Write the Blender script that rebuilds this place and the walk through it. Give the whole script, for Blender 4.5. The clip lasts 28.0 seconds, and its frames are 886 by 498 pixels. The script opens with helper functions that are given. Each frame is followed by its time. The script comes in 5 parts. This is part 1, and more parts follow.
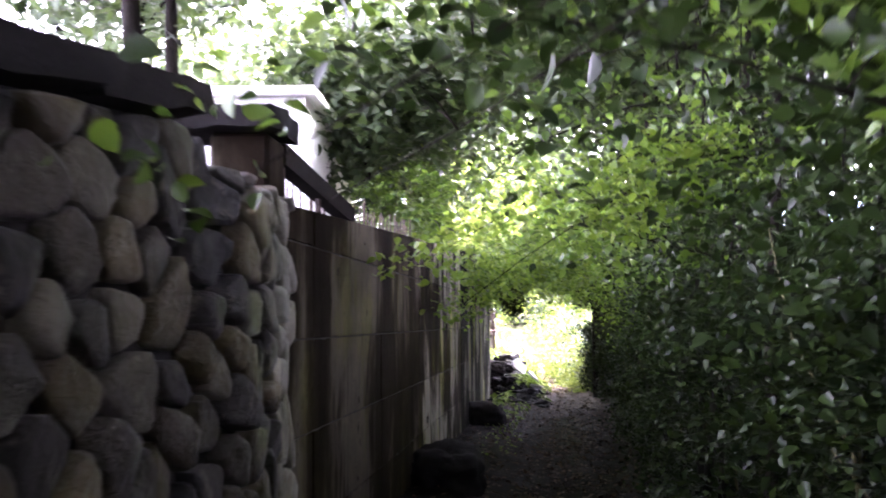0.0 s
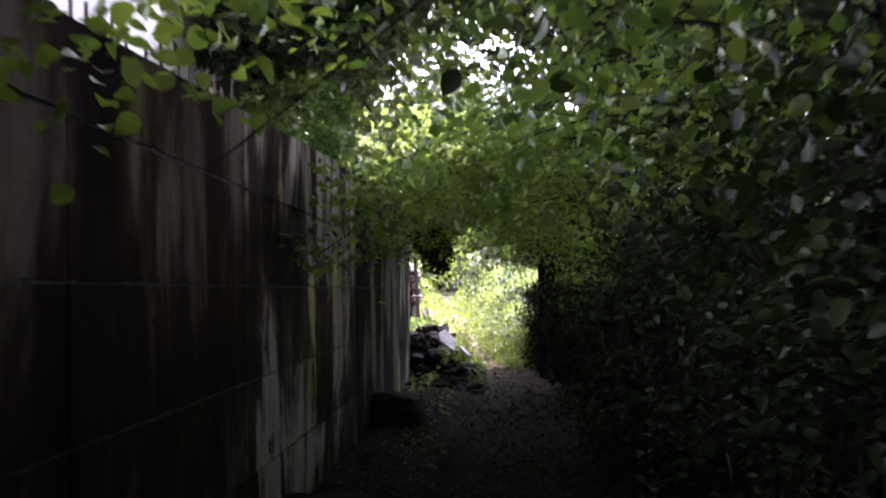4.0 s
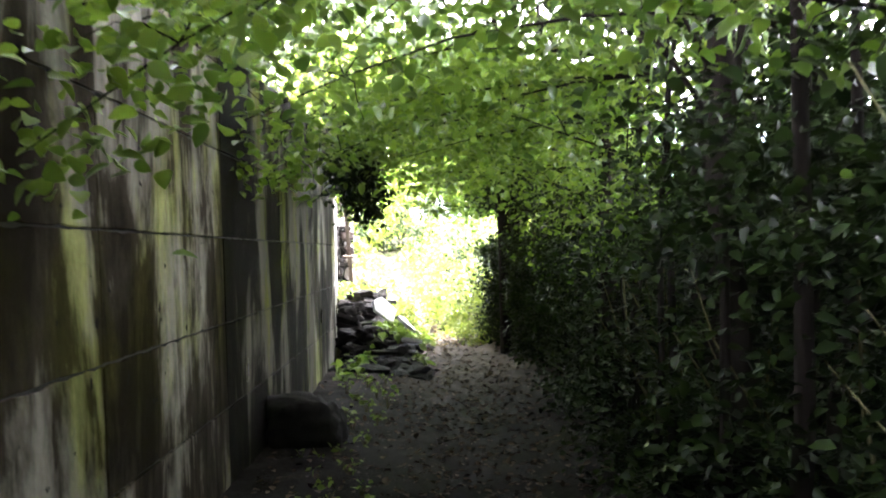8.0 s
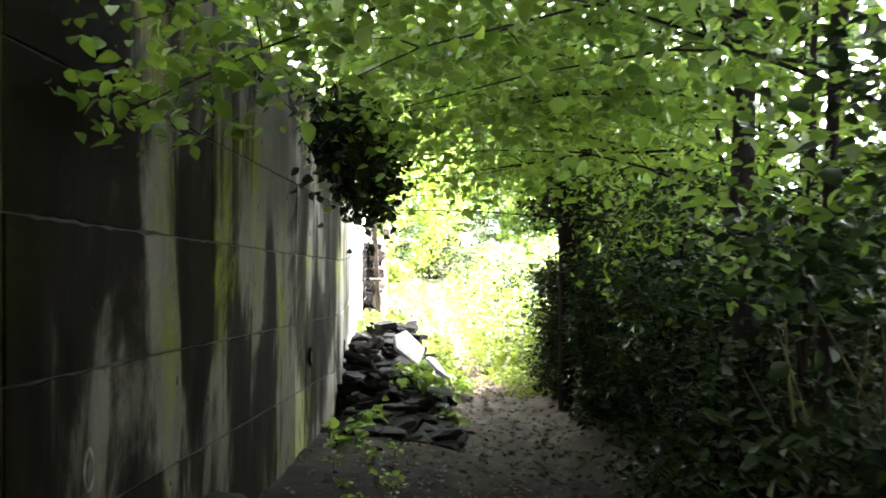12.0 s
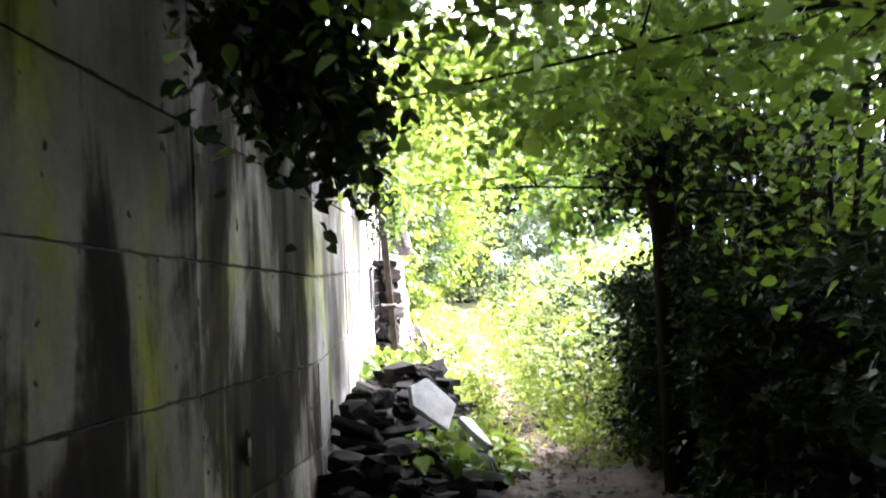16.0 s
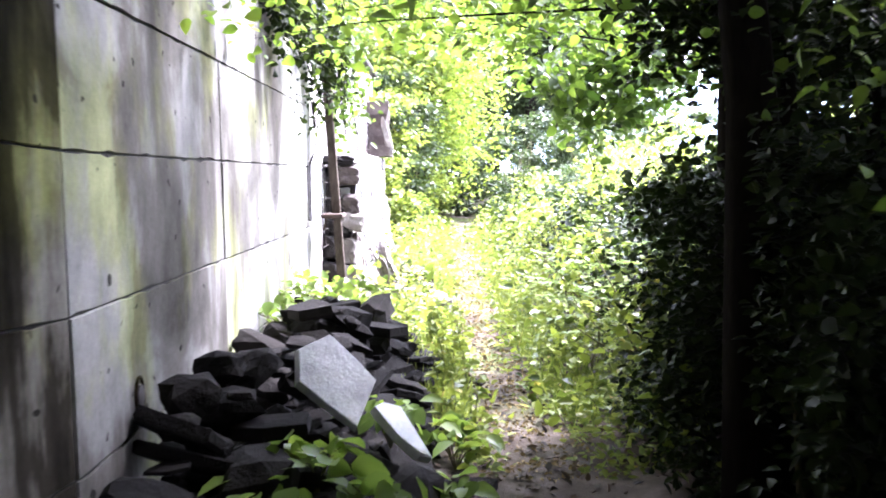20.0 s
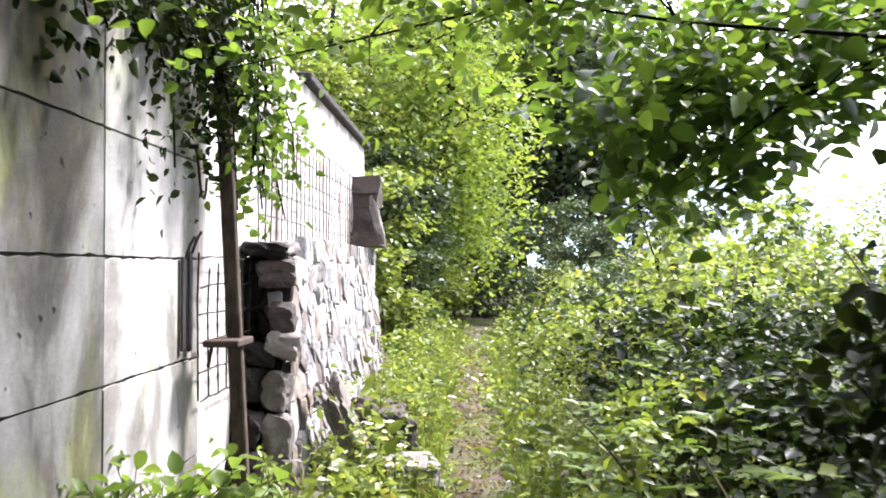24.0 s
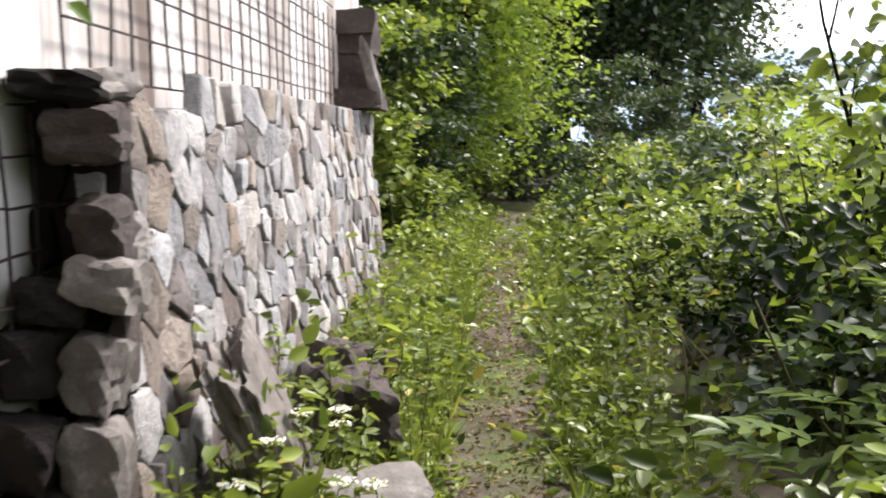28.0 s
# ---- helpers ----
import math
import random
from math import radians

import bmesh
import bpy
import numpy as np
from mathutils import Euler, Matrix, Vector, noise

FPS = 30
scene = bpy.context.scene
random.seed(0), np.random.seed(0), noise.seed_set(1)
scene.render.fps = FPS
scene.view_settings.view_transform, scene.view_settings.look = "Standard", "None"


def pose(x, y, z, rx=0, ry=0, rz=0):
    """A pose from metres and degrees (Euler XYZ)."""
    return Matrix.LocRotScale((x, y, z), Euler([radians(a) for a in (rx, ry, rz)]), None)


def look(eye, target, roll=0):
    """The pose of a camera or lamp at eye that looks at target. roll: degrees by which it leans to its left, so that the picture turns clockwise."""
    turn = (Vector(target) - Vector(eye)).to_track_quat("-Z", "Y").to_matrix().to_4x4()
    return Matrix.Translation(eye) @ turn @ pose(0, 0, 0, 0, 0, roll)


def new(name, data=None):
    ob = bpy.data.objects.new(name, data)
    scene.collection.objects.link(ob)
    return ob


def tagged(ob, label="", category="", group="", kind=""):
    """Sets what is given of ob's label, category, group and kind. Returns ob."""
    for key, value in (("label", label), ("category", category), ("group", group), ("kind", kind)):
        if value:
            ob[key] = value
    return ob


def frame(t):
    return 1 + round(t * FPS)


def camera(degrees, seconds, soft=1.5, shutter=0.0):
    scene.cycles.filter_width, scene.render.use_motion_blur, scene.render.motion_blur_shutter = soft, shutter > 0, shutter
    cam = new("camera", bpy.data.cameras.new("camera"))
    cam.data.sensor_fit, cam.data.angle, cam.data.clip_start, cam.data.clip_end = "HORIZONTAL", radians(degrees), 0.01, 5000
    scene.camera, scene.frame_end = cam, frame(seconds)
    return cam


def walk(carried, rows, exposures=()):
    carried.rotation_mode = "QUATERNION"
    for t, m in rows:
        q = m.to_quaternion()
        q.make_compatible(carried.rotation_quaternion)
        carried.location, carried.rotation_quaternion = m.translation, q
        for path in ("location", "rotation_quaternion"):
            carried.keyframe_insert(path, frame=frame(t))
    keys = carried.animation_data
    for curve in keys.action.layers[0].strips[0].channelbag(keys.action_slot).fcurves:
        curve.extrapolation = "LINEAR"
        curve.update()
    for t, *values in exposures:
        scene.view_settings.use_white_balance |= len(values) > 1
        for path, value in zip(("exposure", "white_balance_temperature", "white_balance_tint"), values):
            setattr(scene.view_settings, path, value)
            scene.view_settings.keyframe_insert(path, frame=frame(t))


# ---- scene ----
cam = camera(53.82, 28.0, soft=1.8, shutter=0.6)
PATH = [
    (0, (-0.552, 0.917, 2.69), (-0.599, 2.916, 2.749), -0.2),
    (0.5, (-0.561, 1.556, 2.593), (-0.525, 3.555, 2.629), -3.0),
    (1, (-0.446, 2.062, 2.522), (-0.336, 4.059, 2.514), -3.4),
    (1.5, (-0.406, 2.588, 2.557), (-0.348, 4.587, 2.597), -2.0),
    (2, (-0.23, 2.71, 2.553), (-0.081, 4.7, 2.68), -3.1),
    (2.5, (-0.163, 3.202, 2.473), (-0.162, 5.195, 2.641), -1.6),
    (3, (-0.2, 3.831, 2.426), (-0.13, 5.819, 2.634), -1.4),
    (3.5, (-0.201, 4.47, 2.356), (-0.084, 6.464, 2.464), -1.4),
    (4, (-0.194, 5.008, 2.347), (-0.09, 7.005, 2.335), -0.2),
    (4.5, (-0.159, 5.486, 2.348), (0.01, 7.477, 2.257), -1.4),
    (6.5, (-0.003, 6.929, 2.185), (0.132, 8.921, 2.063), 0.1),
    (7, (-0.023, 7.384, 2.155), (0.316, 9.354, 2.084), -2.8),
    (7.5, (0.074, 7.802, 2.101), (0.404, 9.774, 2.061), -1.9),
    (8, (0.113, 8.154, 2.094), (0.341, 10.138, 1.994), -1.1),
    (8.5, (0.208, 8.47, 2.037), (0.528, 10.44, 1.911), 0.4),
    (9, (0.298, 8.782, 1.991), (0.524, 10.766, 1.879), 1.1),
    (9.5, (0.325, 9.148, 1.982), (0.653, 11.12, 1.927), -1.2),
    (10, (0.384, 9.45, 1.958), (0.729, 11.419, 1.882), -0.5),
    (10.5, (0.423, 9.793, 1.965), (0.621, 11.782, 1.895), -0.6),
    (11, (0.469, 10.167, 1.946), (0.73, 12.15, 1.91), -0.9),
    (11.5, (0.539, 10.521, 1.852), (0.672, 12.516, 1.825), 1.3),
    (13.5, (0.564, 12.034, 1.935), (0.648, 14.032, 1.896), -1.2),
    (14, (0.627, 12.422, 1.877), (0.772, 14.417, 1.884), -1.6),
    (14.5, (0.698, 12.731, 1.858), (0.726, 14.73, 1.916), -2.5),
    (15, (0.718, 13.139, 1.808), (0.913, 15.125, 1.941), -2.2),
    (15.5, (0.7, 13.598, 1.703), (0.812, 15.593, 1.796), -0.0),
    (16, (0.689, 13.962, 1.677), (0.724, 15.961, 1.707), -2.5),
    (16.5, (0.816, 14.216, 1.671), (0.972, 16.209, 1.61), -2.4),
    (17, (0.926, 14.554, 1.672), (0.918, 16.554, 1.636), -0.3),
    (17.5, (0.999, 14.981, 1.647), (1.058, 16.98, 1.681), -0.5),
    (18, (1.131, 15.25, 1.638), (1.075, 17.249, 1.639), 2.3),
    (18.5, (1.134, 15.565, 1.616), (1.058, 17.563, 1.565), 0.0),
    (19, (1.135, 15.862, 1.577), (1.228, 17.857, 1.473), -2.8),
    (19.5, (1.154, 16.186, 1.556), (1.142, 18.182, 1.427), -0.8),
    (20, (1.156, 16.578, 1.529), (1.154, 18.571, 1.361), -0.8),
    (20.5, (1.225, 16.951, 1.511), (1.294, 18.944, 1.36), -0.1),
    (21, (1.331, 17.261, 1.557), (1.198, 19.256, 1.493), 1.5),
    (21.5, (1.304, 17.761, 1.578), (1.4, 19.758, 1.62), -2.3),
    (22, (1.316, 18.144, 1.543), (1.285, 20.143, 1.609), -1.5),
    (22.5, (1.301, 18.642, 1.537), (1.294, 20.642, 1.537), -1.2),
    (24.5, (1.487, 19.996, 1.581), (1.38, 21.992, 1.632), 0.3),
    (25, (1.483, 20.382, 1.534), (1.299, 22.374, 1.532), -1.1),
    (25.5, (1.535, 20.769, 1.499), (1.541, 22.767, 1.406), -0.1),
    (26, (1.536, 21.158, 1.521), (1.399, 23.151, 1.416), -0.2),
    (26.5, (1.543, 21.558, 1.516), (1.564, 23.553, 1.378), -1.8),
    (27, (1.576, 21.908, 1.503), (1.503, 23.9, 1.341), 0.7),
    (27.5, (1.545, 22.264, 1.49), (1.336, 24.243, 1.287), 1.3),
    (28, (1.521, 22.583, 1.497), (1.365, 24.563, 1.264), -0.4),
]
EXPOSURES = [(0.0, 4.6, 5800.0, 42.0), (1.0, 4.4, 5800.0, 42.0), (2.0, 4.0, 5850.0, 42.0), (3.0, 3.2, 5750.0, 46.0), (3.8, 2.9, 5750.0, 42.0), (4.5, 3.6, 5850.0, 32.0), (6.5, 4.75, 6050.0, 24.0), (10.0, 4.8, 6250.0, 14.0), (14.0, 4.25, 6200.0, 15.0), (15.5, 3.85, 6000.0, 20.0),
             (17.0, 3.7, 5850.0, 25.0), (20.0, 3.55, 5600.0, 29.0), (22.0, 2.3, 6000.0, 24.0), (24.0, 1.8, 6100.0, 20.0), (25.0, 1.55, 6200.0, 19.0), (28.0, 0.9, 6400.0, 17.0)]
walk(cam, [(t, look(eye, target, roll)) for t, eye, target, roll in PATH], EXPOSURES)

# ---- light: bright overcast sky with a veiled sun from the right, ahead ----
SUN_EL, SUN_AZ = 52.0, 60.0
world = bpy.data.worlds.new("sky")
world.use_nodes = True
scene.world = world
wn, wl = world.node_tree.nodes, world.node_tree.links
sky = wn.new("ShaderNodeTexSky")
sky.sky_type, sky.sun_disc = "NISHITA", False
sky.sun_elevation, sky.sun_rotation = radians(SUN_EL), radians(SUN_AZ)
sky.air_density, sky.dust_density, sky.ozone_density = 1.0, 3.0, 1.0
cloud_co = wn.new("ShaderNodeTexCoord")
cloud = wn.new("ShaderNodeTexNoise")
cloud.inputs["Scale"].default_value, cloud.inputs["Detail"].default_value = 3.0, 7.0
cloud_ramp = wn.new("ShaderNodeValToRGB")
cloud_ramp.color_ramp.elements[0].position, cloud_ramp.color_ramp.elements[1].position = 0.06, 0.28
white = wn.new("ShaderNodeRGB")
white.outputs[0].default_value = (15.0, 15.4, 16.0, 1)
cloud_mix = wn.new("ShaderNodeMixRGB")
wl.new(cloud_co.outputs["Generated"], cloud.inputs["Vector"])
wl.new(cloud.outputs["Fac"], cloud_ramp.inputs["Fac"])
wl.new(cloud_ramp.outputs["Color"], cloud_mix.inputs["Fac"])
wl.new(sky.outputs["Color"], cloud_mix.inputs["Color1"])
wl.new(white.outputs[0], cloud_mix.inputs["Color2"])
wl.new(cloud_mix.outputs["Color"], wn["Background"].inputs["Color"])
wn["Background"].inputs["Strength"].default_value = 0.095
sun_data = bpy.data.lights.new("sun", "SUN")
sun_data.energy, sun_data.angle, sun_data.color = 5.0, radians(12), (1.0, 0.96, 0.88)
sun = new("sun", sun_data)
sun_from = Vector((math.sin(radians(SUN_AZ)) * math.cos(radians(SUN_EL)), math.cos(radians(SUN_AZ)) * math.cos(radians(SUN_EL)), math.sin(radians(SUN_EL))))
sun.matrix_world = look(sun_from * 60, (0, 0, 0))


# ---- the lie of the land ----
def lerp(v, knots):
    return float(np.interp(v, [k[0] for k in knots], [k[1] for k in knots]))


GROUND = [(-30, 2.6), (-5, 1.5), (1, 1.2), (7, 0.86), (12.7, 0.47), (15, 0.38), (18, 0.2), (21, 0.06), (24, 0.0), (30, 0.02), (40, 0.2), (60, 0.9), (90, 1.6)]
TRACK = [(-20, -1.6), (0, -0.5), (6, 0.0), (9, 0.15), (12.7, 0.6), (16, 0.85), (19, 1.25), (22, 1.55), (25, 1.65), (30, 1.5), (40, 1.45), (60, 1.9)]
EYES = [(-5, 3.0), (1.1, 2.69), (6.8, 2.35), (8.7, 2.19), (13, 1.9), (16, 1.85), (19, 1.62), (22, 1.55), (29, 1.5), (60, 2.0)]
TOP = 3.05
BEND = 24.05


def wall_x(y):
    return -0.083 * (BEND - y) if y < BEND else 0.0


def track_x(y):
    return lerp(y, TRACK)


def nz(x, y, z=0.0, s=1.0):
    return noise.noise(Vector((x * s, y * s, z * s)))


def ground_z(x, y):
    base = lerp(y, GROUND)
    off = x - track_x(y)
    if x < wall_x(y) - 0.12 and y < 41:
        return 2.8 + 0.06 * nz(x, y, 3, 0.8)
    bank = 0.16 * max(0.0, min(1.0, (-off - 0.35) / 0.8)) + 0.1 * max(0.0, min(1.0, (off - 0.45) / 0.5))
    drop = -0.22 * max(0.0, off - 3.5) if off < 60 else -0.22 * 56.5
    rough = 0.03 * nz(x, y, 0, 3.0) + 0.015 * nz(x, y, 5, 9.0) if abs(off) < 8 else 0.6 * nz(x, y, 0, 0.05)
    return base + bank + drop + rough


# ---- materials ----
def nodes(name):
    m = bpy.data.materials.new(name)
    m.use_nodes = True
    t = m.node_tree
    return m, t.nodes, t.links, t.nodes["Principled BSDF"]


def coords(n, l, scale=(1, 1, 1), shift=None):
    co, mp = n.new("ShaderNodeTexCoord"), n.new("ShaderNodeMapping")
    mp.inputs["Scale"].default_value = scale
    l.new(co.outputs["Object"], mp.inputs["Vector"])
    if shift is not None:
        l.new(shift, mp.inputs["Location"])
    return mp.outputs["Vector"]


def noise_tex(n, l, vec, scale, detail=6.0, rough=0.6, distort=0.0):
    t = n.new("ShaderNodeTexNoise")
    t.inputs["Scale"].default_value, t.inputs["Detail"].default_value = scale, detail
    t.inputs["Roughness"].default_value, t.inputs["Distortion"].default_value = rough, distort
    l.new(vec, t.inputs["Vector"])
    return t.outputs["Fac"]


def ramp(n, l, fac, *stops):
    r = n.new("ShaderNodeValToRGB")
    e = r.color_ramp.elements
    while len(e) < len(stops):
        e.new(0.5)
    for item, (pos, col) in zip(e, stops):
        item.position, item.color = pos, (*col, 1) if len(col) == 3 else col
    l.new(fac, r.inputs["Fac"])
    return r.outputs["Color"]


def mix(n, l, fac, a, b, kind="MIX"):
    m = n.new("ShaderNodeMixRGB")
    m.blend_type = kind
    for key, v in (("Fac", fac), ("Color1", a), ("Color2", b)):
        if isinstance(v, (int, float)):
            m.inputs[key].default_value = v
        elif isinstance(v, tuple):
            m.inputs[key].default_value = (*v, 1)
        else:
            l.new(v, m.inputs[key])
    return m.outputs["Color"]


def bump(n, l, bsdf, height, strength=0.4, distance=0.02):
    b = n.new("ShaderNodeBump")
    b.inputs["Strength"].default_value, b.inputs["Distance"].default_value = strength, distance
    l.new(height, b.inputs["Height"])
    l.new(b.outputs["Normal"], bsdf.inputs["Normal"])


def grey(v):
    return (v, v, v)


def mat_concrete(name, tones, moss=0.5, sharp=1.0, runs=1.0):
    """Concrete with lime runs and dark water stains that hang down in streaks, and algae."""
    m, n, l, b = nodes(name)
    patch = noise_tex(n, l, coords(n, l, (1, 1.1, 0.6)), 1.1, 7, 0.6, 0.5)
    drips = noise_tex(n, l, coords(n, l, (1, 1.6, 0.2)), 1.15, 6, 0.6, 0.9)
    f = mix(n, l, 0.48 * runs, patch, drips)
    info = n.new("ShaderNodeObjectInfo")
    shift = n.new("ShaderNodeMath")
    shift.operation, shift.inputs[1].default_value = "MULTIPLY_ADD", 0.03
    l.new(info.outputs["Random"], shift.inputs[0])
    l.new(f, shift.inputs[2])
    k = 0.515
    base = ramp(n, l, shift.outputs[0], (k - 0.09 / sharp, tones[0]), (k - 0.012 / sharp, tones[1]), (k + 0.012 / sharp, tones[2]), (k + 0.07 / sharp, tones[3]))
    fine = noise_tex(n, l, coords(n, l, (1, 4.0, 0.9)), 1.7, 6, 0.65, 0.6)
    base = mix(n, l, 0.34 * runs, base, ramp(n, l, fine, (0.36, grey(0.45)), (0.56, grey(1.1))), "MULTIPLY")
    algae = noise_tex(n, l, coords(n, l, (1, 1.5, 0.8)), 1.2, 5, 0.6)
    base = mix(n, l, ramp(n, l, algae, (0.5, grey(0)), (0.62, grey(moss))), base, mix(n, l, 1.0, base, (1.15, 1.35, 0.25), "MULTIPLY"))
    cloudy = noise_tex(n, l, coords(n, l), 3.1, 6, 0.65)
    base = mix(n, l, 0.6, base, ramp(n, l, cloudy, (0.3, grey(0.55)), (0.68, grey(1.1))), "MULTIPLY")
    grain = noise_tex(n, l, coords(n, l), 45, 6, 0.7)
    base = mix(n, l, 0.5, base, ramp(n, l, grain, (0.3, grey(0.55)), (0.7, grey(1.0))), "MULTIPLY")
    pits = noise_tex(n, l, coords(n, l), 13, 2, 0.4)
    base = mix(n, l, ramp(n, l, pits, (0.26, grey(0.9)), (0.29, grey(0))), base, (0.012, 0.011, 0.01))
    l.new(base, b.inputs["Base Color"])
    b.inputs["Roughness"].default_value, b.inputs["Specular IOR Level"].default_value = 0.95, 0.04
    bump(n, l, b, mix(n, l, 0.5, grain, cloudy), 0.35, 0.012)
    return m


def mat_plaster():
    m, n, l, b = nodes("old_whitewash")
    drips = noise_tex(n, l, coords(n, l, (1, 3.0, 0.35)), 1.0, 5, 0.6, 0.3)
    base = ramp(n, l, drips, (0.36, (0.13, 0.1, 0.085)), (0.48, (0.36, 0.325, 0.3)), (0.57, (0.5, 0.485, 0.47)), (0.66, (0.62, 0.61, 0.6)))
    spots = noise_tex(n, l, coords(n, l, (1, 1, 0.6)), 5, 5, 0.65)
    base = mix(n, l, ramp(n, l, spots, (0.62, grey(0)), (0.68, grey(0.8))), base, (0.26, 0.22, 0.2))
    l.new(base, b.inputs["Base Color"])
    b.inputs["Roughness"].default_value = 0.9
    bump(n, l, b, noise_tex(n, l, coords(n, l), 30, 5, 0.6), 0.3, 0.006)
    return m


def mat_stone(name, tones, rough=0.8, veins=0.35, lichen=(0.42, 0.4, 0.36), relief=0.015, gloss=0.5):
    m, n, l, b = nodes(name)
    info = n.new("ShaderNodeObjectInfo")
    tone = ramp(n, l, info.outputs["Random"], *[(i / max(1, len(tones) - 1), c) for i, c in enumerate(tones)])
    vec = coords(n, l)
    big = noise_tex(n, l, vec, 5, 6, 0.65, 0.5)
    base = mix(n, l, 0.75, tone, ramp(n, l, big, (0.3, grey(0.45)), (0.7, grey(1.25))), "MULTIPLY")
    spot = noise_tex(n, l, vec, 14, 5, 0.7)
    base = mix(n, l, ramp(n, l, spot, (0.55, grey(0)), (0.7, grey(veins))), base, lichen)
    grain = noise_tex(n, l, vec, 60, 5, 0.7)
    base = mix(n, l, 0.45, base, ramp(n, l, grain, (0.3, grey(0.5)), (0.7, grey(1.0))), "MULTIPLY")
    l.new(base, b.inputs["Base Color"])
    b.inputs["Roughness"].default_value = rough
    b.inputs["Specular IOR Level"].default_value = gloss
    bump(n, l, b, mix(n, l, 0.35, spot, grain), 0.8, relief)
    return m


def mat_mortar(name, dark, light):
    m, n, l, b = nodes(name)
    f = noise_tex(n, l, coords(n, l), 9, 6, 0.7)
    l.new(ramp(n, l, f, (0.3, dark), (0.7, light)), b.inputs["Base Color"])
    b.inputs["Roughness"].default_value = 0.95
    bump(n, l, b, noise_tex(n, l, coords(n, l), 40, 5, 0.7), 0.8, 0.015)
    return m


def mat_ground():
    m, n, l, b = nodes("trodden_earth")
    vec = coords(n, l)
    f = noise_tex(n, l, vec, 2.2, 8, 0.7)
    # Soil under the canopy has the shade put into its colour; paler further on.
    shaded_humus = ramp(n, l, f, (0.36, (0.0025, 0.0018, 0.0014)), (0.56, (0.0075, 0.0054, 0.0042)), (0.74, (0.04, 0.03, 0.024)))
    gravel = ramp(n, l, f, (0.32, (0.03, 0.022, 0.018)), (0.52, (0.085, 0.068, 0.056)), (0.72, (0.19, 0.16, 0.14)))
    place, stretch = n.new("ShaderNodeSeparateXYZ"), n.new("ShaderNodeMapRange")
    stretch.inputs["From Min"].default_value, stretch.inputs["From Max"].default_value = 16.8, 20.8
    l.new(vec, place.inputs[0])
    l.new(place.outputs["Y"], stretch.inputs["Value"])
    base = mix(n, l, stretch.outputs[0], shaded_humus, gravel)
    grit = noise_tex(n, l, vec, 38, 5, 0.7)
    base = mix(n, l, ramp(n, l, grit, (0.6, grey(0)), (0.7, grey(0.5))), base, mix(n, l, 0.2, base, (0.4, 0.35, 0.31)))
    sep = n.new("ShaderNodeSeparateXYZ")
    l.new(vec, sep.inputs[0])
    green = noise_tex(n, l, vec, 1.2, 5, 0.65)
    far = n.new("ShaderNodeMapRange")
    far.inputs["From Min"].default_value, far.inputs["From Max"].default_value = 20.8, 24
    l.new(sep.outputs["Y"], far.inputs["Value"])
    g = mix(n, l, 1.0, ramp(n, l, green, (0.42, grey(0)), (0.6, grey(0.8))), far.outputs[0], "MULTIPLY")
    base = mix(n, l, g, base, (0.07, 0.1, 0.025))
    l.new(base, b.inputs["Base Color"])
    b.inputs["Roughness"].default_value, b.inputs["Specular IOR Level"].default_value = 0.95, 0.08
    bump(n, l, b, mix(n, l, 0.5, grit, f), 0.9, 0.03)
    return m


def mat_leaf(name, dark, light, glow=0.45, rough=0.42, yellow=None, gloss=0.4):
    m, n, l, b = nodes(name)
    geo = n.new("ShaderNodeNewGeometry")
    stops = [(0.0, dark), (0.85, light)] + ([(0.985, light), (0.993, yellow)] if yellow else [])
    col = ramp(n, l, geo.outputs["Random Per Island"], *stops)
    col = mix(n, l, 0.5, col, ramp(n, l, noise_tex(n, l, coords(n, l), 1.3, 3, 0.5), (0.3, grey(0.6)), (0.7, grey(1.25))), "MULTIPLY")
    l.new(col, b.inputs["Base Color"])
    b.inputs["Roughness"].default_value = rough
    b.inputs["Specular IOR Level"].default_value = gloss
    tr = n.new("ShaderNodeBsdfTranslucent")
    l.new(mix(n, l, 1.0, col, (1.6, 1.6, 0.9), "MULTIPLY"), tr.inputs["Color"])
    sh = n.new("ShaderNodeMixShader")
    sh.inputs[0].default_value = glow
    l.new(b.outputs[0], sh.inputs[1])
    l.new(tr.outputs[0], sh.inputs[2])
    l.new(sh.outputs[0], n["Material Output"].inputs["Surface"])
    return m


def mat_bark(name, dark, light):
    m, n, l, b = nodes(name)
    f = noise_tex(n, l, coords(n, l, (1, 1, 0.25)), 30, 6, 0.7)
    l.new(ramp(n, l, f, (0.3, dark), (0.7, light)), b.inputs["Base Color"])
    b.inputs["Roughness"].default_value, b.inputs["Specular IOR Level"].default_value = 0.9, 0.08
    bump(n, l, b, f, 0.8, 0.01)
    return m


def mat_metal(name, dark, light, metal=0.3, rough=0.75):
    m, n, l, b = nodes(name)
    f = noise_tex(n, l, coords(n, l), 14, 6, 0.7)
    l.new(ramp(n, l, f, (0.35, dark), (0.65, light)), b.inputs["Base Color"])
    b.inputs["Roughness"].default_value, b.inputs["Metallic"].default_value = rough, metal
    bump(n, l, b, f, 0.4, 0.004)
    return m


